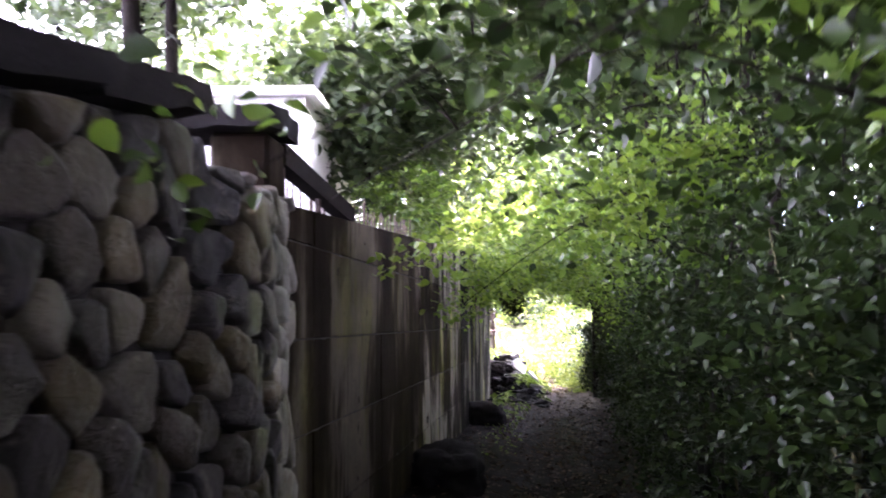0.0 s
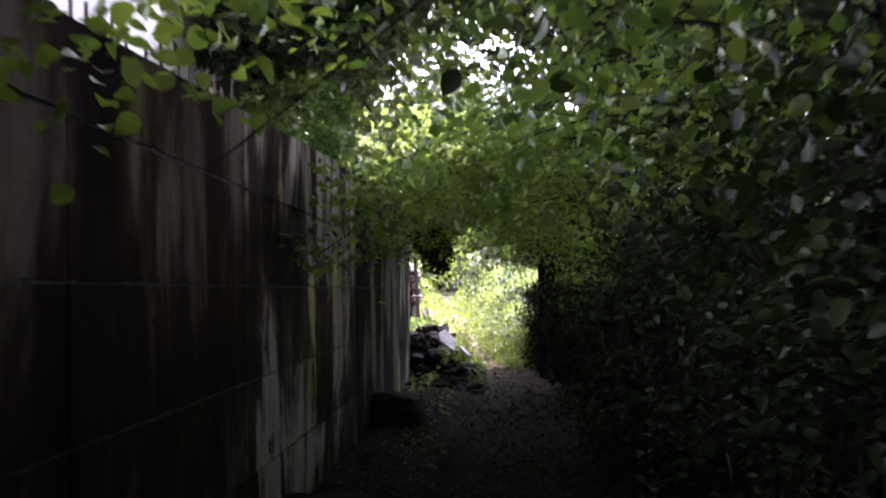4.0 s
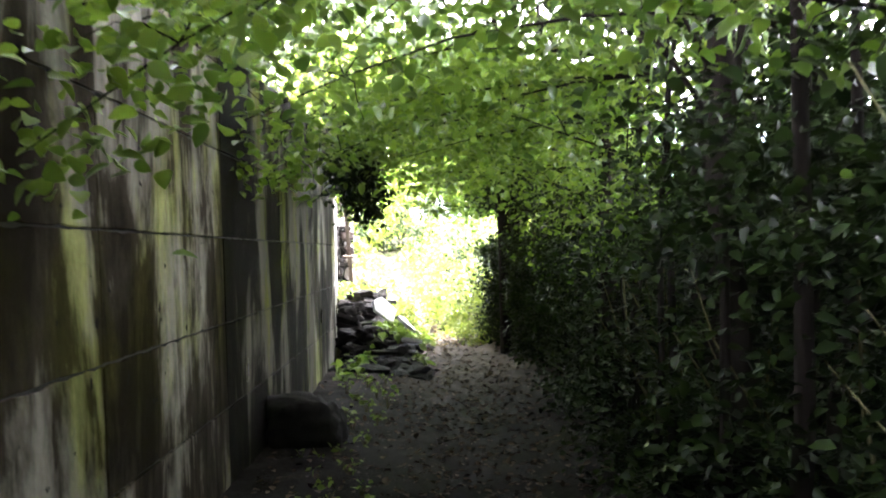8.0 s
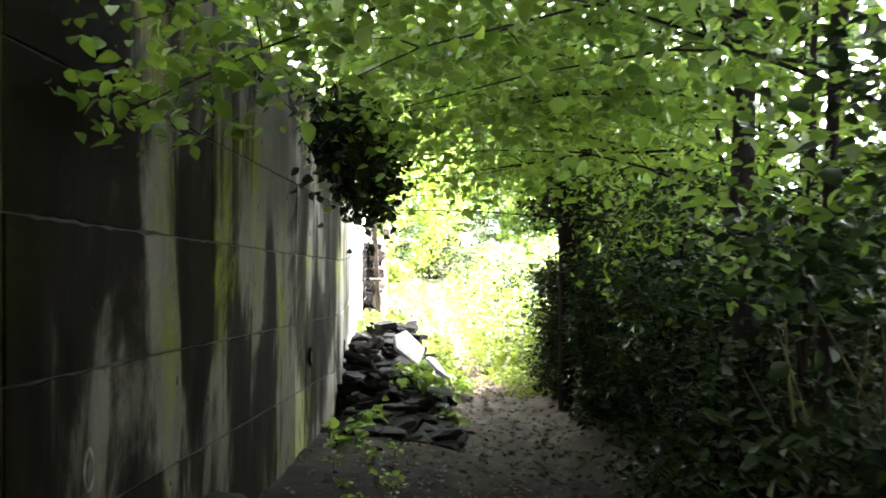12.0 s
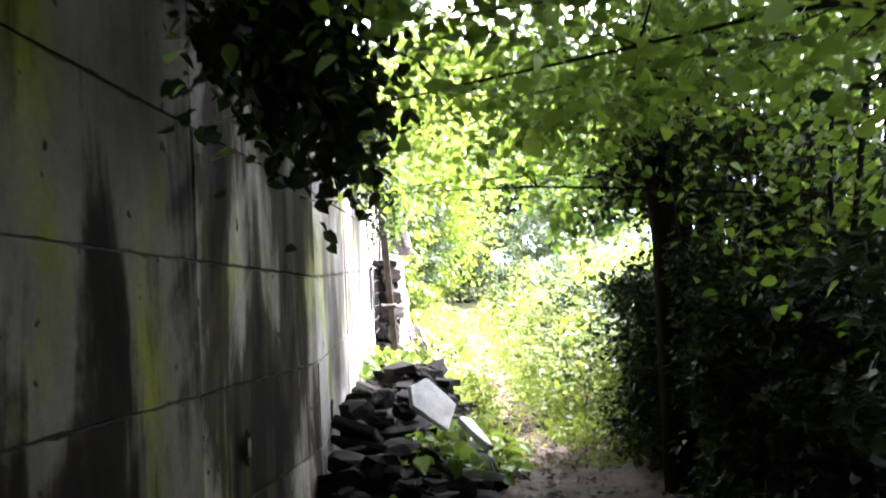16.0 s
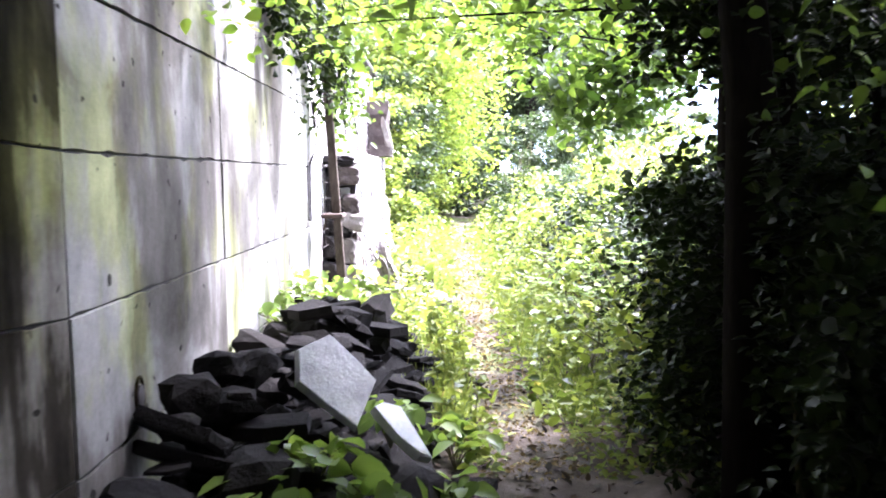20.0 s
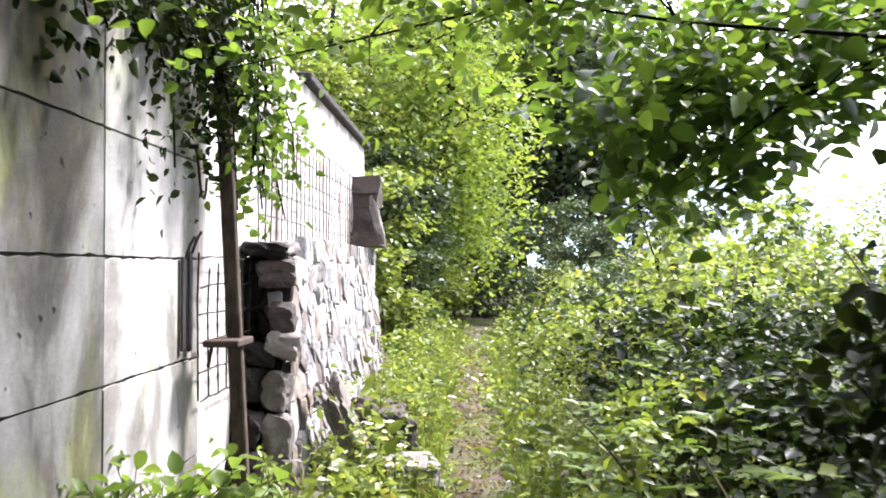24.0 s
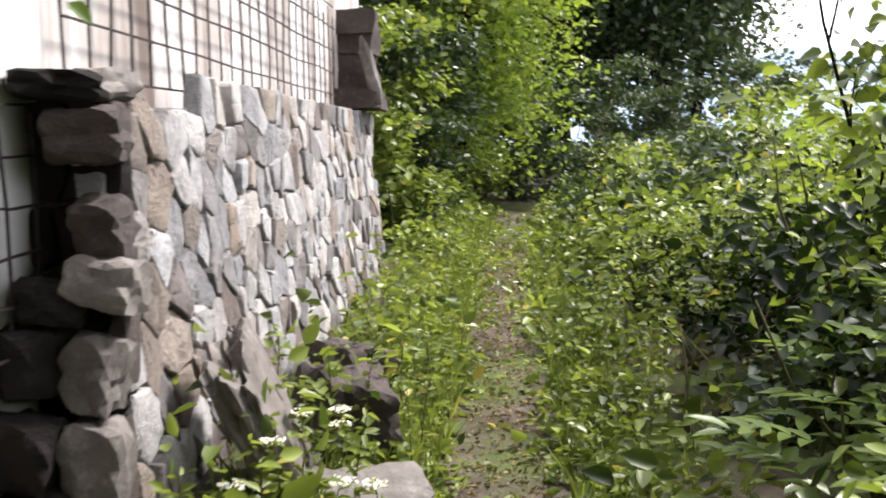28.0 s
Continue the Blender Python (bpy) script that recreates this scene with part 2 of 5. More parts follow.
CONCRETE = mat_concrete("stained_concrete", [(0.016, 0.0125, 0.008), (0.045, 0.037, 0.026), (0.13, 0.118, 0.09), (0.3, 0.28, 0.23)], 0.6, 1.5)
# The next two hold canopy shade in their tones besides dirt and algae.
SHADED_DAMP_CONCRETE = mat_concrete("shaded_dirty_concrete", [(0.008, 0.0055, 0.0036), (0.017, 0.0122, 0.008), (0.03, 0.0235, 0.016), (0.1, 0.086, 0.064)], 0.4, 1.0)
SHADED_MOSSY_CONCRETE = mat_concrete("shaded_algae_concrete", [(0.004, 0.0035, 0.0025), (0.009, 0.0075, 0.0052), (0.022, 0.02, 0.014), (0.11, 0.103, 0.08)], 0.95, 1.2)
LIMY_CONCRETE = mat_concrete("lime_white_concrete", [(0.13, 0.122, 0.11), (0.26, 0.25, 0.235), (0.38, 0.37, 0.355), (0.47, 0.46, 0.445)], 0.2, 0.8, 0.45)
FADED_CONCRETE = mat_concrete("faded_concrete", [(0.008, 0.007, 0.005), (0.04, 0.035, 0.027), (0.12, 0.111, 0.092), (0.26, 0.248, 0.22)], 0.6, 1.1)
CLEAN_CONCRETE = mat_concrete("clean_concrete", [(0.05, 0.046, 0.04), (0.13, 0.124, 0.113), (0.2, 0.196, 0.187), (0.29, 0.285, 0.275)], 0.45, 0.8, 0.45)
CORE = mat_mortar("concrete_core", (0.004, 0.0035, 0.003), (0.022, 0.02, 0.017))
PLASTER = mat_plaster()
FIELDSTONE = mat_stone("damp_fieldstone", [(0.036, 0.026, 0.018), (0.085, 0.07, 0.042), (0.012, 0.01, 0.008), (0.16, 0.14, 0.085), (0.03, 0.023, 0.017), (0.016, 0.012, 0.01), (0.13, 0.1, 0.04), (0.05, 0.042, 0.03)], 0.36, 0.65, (0.24, 0.22, 0.16), 0.07, 0.4)
RUBBLE = mat_stone("pale_rubble_stone", [(0.34, 0.335, 0.335), (0.5, 0.49, 0.48), (0.2, 0.195, 0.2), (0.4, 0.4, 0.41), (0.3, 0.24, 0.19), (0.12, 0.11, 0.108), (0.38, 0.375, 0.37), (0.54, 0.51, 0.47), (0.15, 0.115, 0.1), (0.26, 0.26, 0.27)], 0.85, 0.55, (0.12, 0.11, 0.1), 0.05)
GREYSTONE = mat_stone("grey_brown_stone", [(0.12, 0.1, 0.088), (0.19, 0.17, 0.155), (0.085, 0.072, 0.064)], 0.85, 0.4, (0.36, 0.34, 0.32))
BROWNSTONE = mat_stone("brown_stone", [(0.04, 0.029, 0.026), (0.085, 0.062, 0.053), (0.024, 0.019, 0.018)], 0.85, 0.3, (0.16, 0.135, 0.12), 0.03)
SLATE = mat_stone("dark_slate", [(0.008, 0.007, 0.007), (0.016, 0.014, 0.0135), (0.006, 0.0055, 0.0055), (0.04, 0.036, 0.034)], 0.85, 0.12, (0.07, 0.064, 0.06), 0.03, 0.1)
# Slate whose pale base colour stands for the sky reflected in it.
SKY_GLARE_SLATE = mat_stone("sky_glare_slate", [(0.42, 0.42, 0.44), (0.52, 0.52, 0.54)], 0.4, 0.2, (0.45, 0.45, 0.46))
BLACKSTONE = mat_stone("black_boulder_stone", [(0.014, 0.012, 0.012), (0.022, 0.019, 0.018)], 0.9, 0.08, (0.05, 0.045, 0.04), 0.04, 0.15)
LIMED_STONE = mat_stone("lime_washed_fieldstone", [(0.2, 0.19, 0.15), (0.28, 0.27, 0.24), (0.24, 0.22, 0.15)], 0.7, 0.5, (0.4, 0.39, 0.36), 0.04)
DARK_MORTAR = mat_mortar("dark_mortar", (0.008, 0.007, 0.006), (0.028, 0.024, 0.021))
PALE_MORTAR = mat_mortar("pale_mortar", (0.02, 0.018, 0.017), (0.3, 0.29, 0.28))
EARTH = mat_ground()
LEAF_WOOD = mat_leaf("woodland_leaf", (0.03, 0.06, 0.012), (0.1, 0.16, 0.028), 0.48, 0.3, None, 0.6)
# Brighter leaf colour that carries the backlight on boughs near the open end.
LEAF_BOUGH = mat_leaf("backlit_bough_leaf", (0.06, 0.105, 0.018), (0.15, 0.22, 0.04), 0.52, 0.36)
# Near-black green: the deep shade of the wood is part of this leaf colour.
LEAF_SHADED = mat_leaf("shaded_leaf", (0.006, 0.012, 0.004), (0.02, 0.036, 0.008), 0.22, 0.36, None, 0.16)
LEAF_SHRUB = mat_leaf("bramble_leaf", (0.028, 0.05, 0.011), (0.23, 0.29, 0.06), 0.32, 0.36, (0.4, 0.34, 0.09))
LEAF_ASH = mat_leaf("ash_leaf", (0.1, 0.16, 0.035), (0.16, 0.23, 0.05), 0.4, 0.4)
LEAF_LIGHT = mat_leaf("light_leaf", (0.1, 0.155, 0.025), (0.22, 0.28, 0.055), 0.45, 0.5)
LEAF_DARK = mat_leaf("dark_leaf", (0.025, 0.042, 0.018), (0.05, 0.075, 0.03), 0.3, 0.5)
# Darker than ivy itself, with shadow mixed into the leaf colour.
LEAF_SHADED_IVY = mat_leaf("shaded_ivy_leaf", (0.008, 0.014, 0.005), (0.022, 0.034, 0.01), 0.2, 0.5, None, 0.1)
LEAF_WEED = mat_leaf("weed_leaf", (0.09, 0.13, 0.03), (0.2, 0.24, 0.06), 0.4, 0.5, (0.4, 0.33, 0.12))
LEAF_STRAW = mat_leaf("dry_leaf", (0.07, 0.05, 0.025), (0.26, 0.2, 0.1), 0.15, 0.6, None, 0.1)
LEAF_DEAD = mat_leaf("dead_leaf", (0.006, 0.004, 0.003), (0.1, 0.072, 0.052), 0.1, 0.6, None, 0.15)
PETAL = mat_leaf("white_petal", (0.75, 0.75, 0.68), (0.82, 0.82, 0.78), 0.3, 0.6)
BARK = mat_bark("dark_bark", (0.005, 0.004, 0.0035), (0.016, 0.0125, 0.01))
STEM = mat_bark("green_brown_stem", (0.06, 0.06, 0.03), (0.13, 0.12, 0.06))
RUST = mat_metal("rusty_iron", (0.03, 0.021, 0.018), (0.08, 0.052, 0.04), 0.4, 0.8)
BLACKIRON = mat_metal("blackened_iron", (0.016, 0.013, 0.014), (0.04, 0.034, 0.034), 0.3, 0.65)
OLDWOOD = mat_bark("weathered_timber", (0.028, 0.021, 0.017), (0.1, 0.08, 0.066))
RENDER = mat_mortar("white_render", (0.66, 0.65, 0.62), (0.8, 0.79, 0.77))
WIRE = mat_metal("wire", (0.012, 0.01, 0.011), (0.04, 0.031, 0.028), 0.5, 0.7)


# ---- mesh helpers ----
# Lengths along the walk (y) are written down in paces of 0.8 m; x and z in metres. Meshes and empties are turned into metres here.
PACE = 0.8


def empty(name, x, y, z):
    ob = new(name)
    ob.location = (x, y * PACE, z)
    ob.empty_display_size = 0.1
    return ob


def adopt(ob, parent):
    if parent is not None:
        ob.parent = parent
        at = Vector()
        up = parent
        while up is not None:
            at += up.location
            up = up.parent
        ob.matrix_parent_inverse = Matrix.Translation(-at)
    return ob


def from_mesh(name, me, material, parent=None, label=""):
    me.transform(Matrix.Diagonal((1, PACE, 1, 1)))
    me.materials.append(material)
    ob = new(name, me)
    adopt(ob, parent)
    if label:
        ob["label"] = label
    return ob


def part(name, bm, material, parent=None, label="", smooth=False):
    me = bpy.data.meshes.new(name)
    bm.normal_update()
    bm.to_mesh(me)
    bm.free()
    if smooth:
        me.polygons.foreach_set("use_smooth", [True] * len(me.polygons))
    return from_mesh(name, me, material, parent, label)


def quads(name, verts, faces, material, parent=None, label="", smooth=False):
    """A mesh from arrays of corners (n, 3) and of four-cornered faces (m, 4)."""
    me = bpy.data.meshes.new(name)
    verts, faces = np.asarray(verts, np.float32), np.asarray(faces, np.int32)
    me.vertices.add(len(verts))
    me.vertices.foreach_set("co", verts.ravel())
    me.loops.add(faces.size)
    me.loops.foreach_set("vertex_index", faces.ravel())
    me.polygons.add(len(faces))
    me.polygons.foreach_set("loop_start", np.arange(0, faces.size, 4, dtype=np.int32))
    me.polygons.foreach_set("loop_total", np.full(len(faces), 4, np.int32))
    if smooth:
        me.polygons.foreach_set("use_smooth", np.ones(len(faces), bool))
    me.update(calc_edges=True)
    return from_mesh(name, me, material, parent, label)


def box(bm, lo, hi, bevel=0.0):
    made = bmesh.ops.create_cube(bm, size=1.0)["verts"]
    for v in made:
        v.co = Vector([(a + b) / 2 + c * (b - a) for a, b, c in zip(lo, hi, v.co)])
    if bevel:
        edges = {e for v in made for e in v.link_edges}
        bmesh.ops.bevel(bm, geom=list(edges), offset=bevel, segments=1, affect="EDGES")
    return made


def tube(bm, pts, radii, sides=7):
    """A tapering tube through points."""
    pts = [Vector(p) for p in pts]
    rings = []
    for i, p in enumerate(pts):
        d = (pts[min(i + 1, len(pts) - 1)] - pts[max(i - 1, 0)]).normalized()
        a = d.orthogonal().normalized() if not rings else (prev - d * prev.dot(d)).normalized()
        prev, c = a, d.cross(a)
        r = radii[i] if isinstance(radii, (list, tuple)) else radii
        rings.append([bm.verts.new(p + r * (a * math.cos(k * math.tau / sides) + c * math.sin(k * math.tau / sides))) for k in range(sides)])
    for a, b in zip(rings, rings[1:]):
        for k in range(sides):
            bm.faces.new((a[k], a[(k + 1) % sides], b[(k + 1) % sides], b[k]))
    bm.faces.new(rings[0][::-1])
    bm.faces.new(rings[-1])


rng = np.random.default_rng(7)


def unit(a):
    return a / np.maximum(np.linalg.norm(a, axis=-1, keepdims=True), 1e-6)


def leaf_arrays(p, along, normal, size, width=0.62, fold=0.18, fine=False):
    """Corners and faces of leaves: two halves folded along the midrib, with a pointed tip."""
    a = unit(along)
    nrm = unit(normal - a * (normal * a).sum(-1, keepdims=True))
    b = np.cross(nrm, a)
    s = size[:, None]
    w = s * width / 2
    up = nrm * s * fold
    curl = nrm * s * -0.12
    k = np.arange(len(p))[:, None, None]
    if fine:
        edge = ((0.14, 0.72, 0.5, 0.0), (0.4, 1.0, 0.8, 0.15), (0.74, 0.66, 0.5, 0.6))
        v = [p, p + a * s * 0.45 + curl * 0.1, p + a * s + curl]
        for sign in (1, -1):
            v += [p + a * s * q + b * w * sign * h + up * u + curl * c for q, h, u, c in edge]
        v = np.stack(v, 1).reshape(-1, 3)
        return v, (k * 9 + np.array([[0, 3, 4, 1], [1, 4, 5, 2], [0, 1, 7, 6], [1, 2, 8, 7]])).reshape(-1, 4)
    v = np.stack([p, p + a * s * 0.28 + b * w + up * 0.7, p + a * s * 0.66 + b * w * 0.85 + up * 0.6 + curl * 0.5, p + a * s + curl,
                  p + a * s * 0.66 - b * w * 0.85 + up * 0.6 + curl * 0.5, p + a * s * 0.28 - b * w + up * 0.7], 1).reshape(-1, 3)
    return v, (k * 6 + np.array([[0, 1, 2, 3], [0, 3, 4, 5]])).reshape(-1, 4)


def leaves(name, p, size, material, parent=None, label="", lift=1.0, droop=0.3, out=None, width=0.62, fine=False):
    p = np.asarray(p, float).reshape(-1, 3)
    n = len(p)
    along = rng.normal(size=(n, 3))
    along[:, 2] = along[:, 2] * 0.35 - droop
    if out is not None:
        along[:, :2] += out
    normal = rng.normal(size=(n, 3)) * 0.55
    normal[:, 2] += lift
    sizes = size * rng.uniform(0.55, 1.25, n)
    v, f = leaf_arrays(p, along, normal, sizes, width, fine=fine)
    return quads(name, v, f, material, parent, label)


def lookup(knots, y):
    return np.interp(y, [k[0] for k in knots], [k[1] for k in knots])


def clear(p, low=0.4, left=0.62, side=0.62):
    """Keeps leaves out of the way that is walked and off the wall's face."""
    x, y, z = p.T
    tx, ez = lookup(TRACK, y) - 0.15, lookup(EYES, y)
    wx = np.where(y < BEND, -0.083 * (BEND - y), 0.0)
    wob = 0.16 * np.sin(y * 2.1) + 0.12 * np.sin(y * 5.3 + 1)
    inside = (x > tx - side) & (x < tx + side + 0.1 + 0.5 * wob) & (z < ez + low + np.maximum(wob, -0.02))
    leftside = (x <= tx - side) & (z < ez + left + 1.2 * wob) & (x > wx - 0.3)
    gap = (np.abs(x - tx - 0.3 - 0.2 * np.sin(y * 0.9)) < 0.5) & (z > ez + 1.1) & (z < ez + 4) & (y < 15) & (np.sin(y * 4.1 + x * 3) > -0.75)
    holes = (x > tx + 0.1) & (x < tx + 2.6) & (z > ez + 0.9) & (z < ez + 3.6) & (y > 5) & (y < 21) & (np.sin(x * 4.3 + 1.3 * z) * np.sin(y * 1.9 + z * 2.1) > np.where(z > ez + 1.5, 0.0, 0.5))
    window = (y > 4.5) & (y < 15) & (x < np.where(y < 10.2, tx - 0.25, wx + 0.3)) & (z > 2.95) & (z < 4.6 + 0.5 * wob)
    return p[~(inside | leftside | gap | holes | window | ((x < wx + 0.05) & (x > wx - 0.4) & (z < TOP)))]


# ---- ground: one sheet to the horizon ----
def build_ground():
    xs = np.concatenate([[-900, -300, -120, -60, -30, -16, -9], np.arange(-5, -2.2, 0.35), np.arange(-2.2, 4.0, 0.1), np.arange(4.0, 9, 0.5), [10, 13, 18, 26, 40, 60, 120, 300, 900]])
    ys = np.concatenate([[-900, -300, -100, -40, -15, -8], np.arange(-4, 36, 0.13), np.arange(36, 62, 0.7), [65, 70, 80, 100, 140, 220, 400, 900]])
    v = [(x, y, ground_z(x, y)) for y in ys for x in xs]
    w = len(xs)
    f = [(j * w + i, j * w + i + 1, (j + 1) * w + i + 1, (j + 1) * w + i) for j in range(len(ys) - 1) for i in range(w - 1)]
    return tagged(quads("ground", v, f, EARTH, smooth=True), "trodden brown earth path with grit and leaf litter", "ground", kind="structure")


build_ground()


# ---- concrete wall, cast in lifts, of two straight lengths ----
LIFT, PANEL = 0.515, 2.4


def joint_z(y):
    return 1.62 + 0.0425 * (BEND - y) if y < BEND else 1.62


def cut_below(poly, z):
    out = []
    for (y0, z0), (y1, z1) in zip(poly, poly[1:] + poly[:1]):
        if z0 <= z:
            out.append((y0, z0))
        if (z0 - z) * (z1 - z) < 0:
            k = (z - z0) / (z1 - z0)
            out.append((y0 + k * (y1 - y0), z))
    return out


def wall_piece(name, y0, y1, material, thick, back, label=""):
    """A length of wall between two stations, with its face set back."""
    bm = bmesh.new()
    rows = []
    for y in (y0, y1):
        x = wall_x(y) - back
        rows.append([bm.verts.new(c) for c in ((x, y, -0.6), (x, y, TOP), (x - thick, y, TOP), (x - thick, y, -0.6))])
    a, b = rows
    for k in range(4):
        bm.faces.new((a[k], b[k], b[(k + 1) % 4], a[(k + 1) % 4]))
    bm.faces.new(a[::-1])
    bm.faces.new(b)
    return part(name, bm, material, None, label)


def build_panel(parent, y0, y1, z_low, z_high, seed, material):
    g = 0.003
    r = random.Random(seed)
    n = 30
    ys = [y0 + g + (y1 - y0 - 2 * g) * k / n for k in range(n + 1)]
    poly = [(y, z_low(y) + g + 0.009 * r.random() ** 5) for y in ys] + [(y, z_high(y) - g - 0.012 * r.random() ** 5) for y in ys[::-1]]
    poly = cut_below(poly, TOP)
    if len(poly) < 3 or max(p[1] for p in poly) - min(p[1] for p in poly) < 0.05:
        return
    proud = r.uniform(-0.003, 0.005)
    bm = bmesh.new()
    cz = sum(p[1] for p in poly) / len(poly)
    rings = []
    for inset, w in ((0.0, -0.03), (0.0, -0.005), (0.0025, 0.0)):
        ring = []
        for y, z in poly:
            yy = y + (inset + 0.0035) * (1 if y < y0 + 0.05 else -1 if y > y1 - 0.05 else 0)
            zz = z + inset * (1 if z < cz else -1)
            ring.append(bm.verts.new((wall_x(yy) + proud + w, yy, zz)))
        rings.append(ring)
    k = len(poly)
    for a, b in zip(rings, rings[1:]):
        for i in range(k):
            bm.faces.new((a[i], a[(i + 1) % k], b[(i + 1) % k], b[i]))
    bm.faces.new(rings[-1])
    part("panel", bm, material, parent)


def build_concrete():
    for name, y0, y1 in (("wall_south", 6.1, BEND), ("wall_north", BEND, 30.35)):
        wall = tagged(wall_piece(name, y0, y1, CORE, 0.28, 0.009), "grey concrete retaining wall streaked with damp and lime stains", "wall", kind="structure")
        stations = sorted({y0, y1} | {BEND + PANEL * k for k in range(-9, 4) if y0 + 0.3 < BEND + PANEL * k < y1 - 0.3})
        for i, (a, b) in enumerate(zip(stations, stations[1:])):
            for lift in range(-4, 5):
                # Panels deep under the canopy take the tones darkened for its shade.
                build_panel(wall, a, b, lambda y: joint_z(y) + LIFT * lift, lambda y: joint_z(y) + LIFT * (lift + 1), i * 20 + lift + int(y0) * 300, (SHADED_DAMP_CONCRETE if b < 12.3 else SHADED_MOSSY_CONCRETE if 16.5 < a < 21 else FADED_CONCRETE if a > 21 else CONCRETE) if y0 < 20 else LIMY_CONCRETE if a > 28 else CLEAN_CONCRETE)


build_concrete()


def weep_hole(y, z):
    bm = bmesh.new()
    x = wall_x(y)
    # A solid black disc on the face stands for the dark inside the hole.
    bmesh.ops.create_cone(bm, cap_ends=True, segments=14, radius1=0.045, radius2=0.045, depth=0.03, matrix=pose(x + 0.002, y, z, 0, 90, 0))
    thing = empty("weep_hole", x, y, z)
    part("mouth", bm, BLACKIRON, thing)
    bm = bmesh.new()
    pts = [(x + 0.01, y + 0.052 * math.cos(a), z + 0.075 * math.sin(a)) for a in np.linspace(0, math.tau, 15)]
    tube(bm, pts, 0.006, 5)
    part("rim", bm, CONCRETE, thing)
    tagged(thing, "round drain hole in a concrete wall, its dark a black disc", "drain hole", "weep holes of the concrete wall")


for hy, hz in ((12.72, 1.16), (17.5, 1.03), (22.28, 0.9), (24.74, 0.72)):
    weep_hole(hy, hz)


# ---- masonry of fitted stones ----
def cells(sites, u0, u1, v0, v1, reach):
    out = []
    for i, (u, v) in enumerate(sites):
        poly = [(u0, v0), (u1, v0), (u1, v1), (u0, v1)]
        for j, (a, b) in enumerate(sites):
            if i == j or abs(a - u) > reach or abs(b - v) > reach:
                continue
            mu, mv, du, dv = (a + u) / 2, (b + v) / 2, a - u, b - v
            side = [(p - mu) * du + (q - mv) * dv for p, q in poly]
            cut = []
            for k in range(len(poly)):
                p, q, s, t = poly[k], poly[(k + 1) % len(poly)], side[k], side[(k + 1) % len(poly)]
                if s <= 0:
                    cut.append(p)
                if s * t < 0:
                    f = s / (s - t)
                    cut.append((p[0] + f * (q[0] - p[0]), p[1] + f * (q[1] - p[1])))
            poly = cut
            if len(poly) < 3:
                break
        out.append(poly)
    return out


def stone_sites(u0, u1, v0, v1, du, dv, r):
    sites = []
    rows = max(1, round((v1 - v0) / dv))
    for j in range(rows):
        u = u0 + r.uniform(0, du)
        while u < u1:
            sites.append((u, v0 + (j + 0.5 + r.uniform(-0.42, 0.42)) * (v1 - v0) / rows))
            u += du * r.uniform(0.45, 1.7)
    return sites


def crisp(ob, angle=32):
    ob.data.set_sharp_from_angle(angle=radians(angle))
    return ob


def stone_block(poly, place, r, gap, bulge, rounded, stretch=1.0):
    """A stone that fills one cell: place(u, v, w) lays it on its wall, w outwards."""
    cu, cv = sum(p[0] for p in poly) / len(poly), sum(p[1] for p in poly) / len(poly)
    pts = []
    for k in range(len(poly)):
        a, b = poly[k], poly[(k + 1) % len(poly)]
        if math.hypot(b[0] - a[0], b[1] - a[1]) < 0.012:
            continue
        for f in ((0.22, 0.78) if rounded else (0.1, 0.5, 0.9)):
            pts.append((a[0] + f * (b[0] - a[0]), a[1] + f * (b[1] - a[1])))
    if len(pts) < 5:
        return None
    size = max(math.hypot(p[0] - cu, p[1] - cv) for p in pts)
    jit = [r.uniform(-0.07, 0.07) for _ in pts]
    seed = r.uniform(0, 90)
    tilt_u, tilt_v = r.uniform(-0.12, 0.12), r.uniform(-0.12, 0.12)
    lift = r.uniform(0.4, 1.3) * bulge
    profile = ((0.0, -0.05), (0.0, 0.3 * lift), (0.05, 0.72 * lift), (0.18, 0.94 * lift), (0.5, 1.05 * lift)) if rounded else ((0.0, -0.05), (0.0, 0.55 * lift), (0.025, 0.85 * lift), (0.09, 0.98 * lift), (0.5, lift))
    bm = bmesh.new()
    rings = []
    for shrink, w in profile:
        ring = []
        for (u, v), e in zip(pts, jit):
            k = max(0.3, 1 - shrink + e - gap / size)
            uu, vv = cu + (u - cu) * k, cv + (v - cv) * k
            ww = w + (tilt_u * (uu - cu) + tilt_v * (vv - cv) if w > 0 else 0) + (r.uniform(-0.003, 0.003) + 0.35 * lift * noise.noise(Vector((uu * 9, vv * 9, seed))) if w > 0 else 0)
            ring.append(bm.verts.new(place(uu, vv, ww)))
        rings.append(ring)
    n = len(pts)
    for a, b in zip(rings, rings[1:]):
        for i in range(n):
            bm.faces.new((a[i], a[(i + 1) % n], b[(i + 1) % n], b[i]))
    mid = bm.verts.new(place(cu, cv, profile[-1][1] + (0.1 * lift if rounded else r.uniform(-0.006, 0.006))))
    for i in range(n):
        bm.faces.new((rings[-1][i], rings[-1][(i + 1) % n], mid))
    return bm


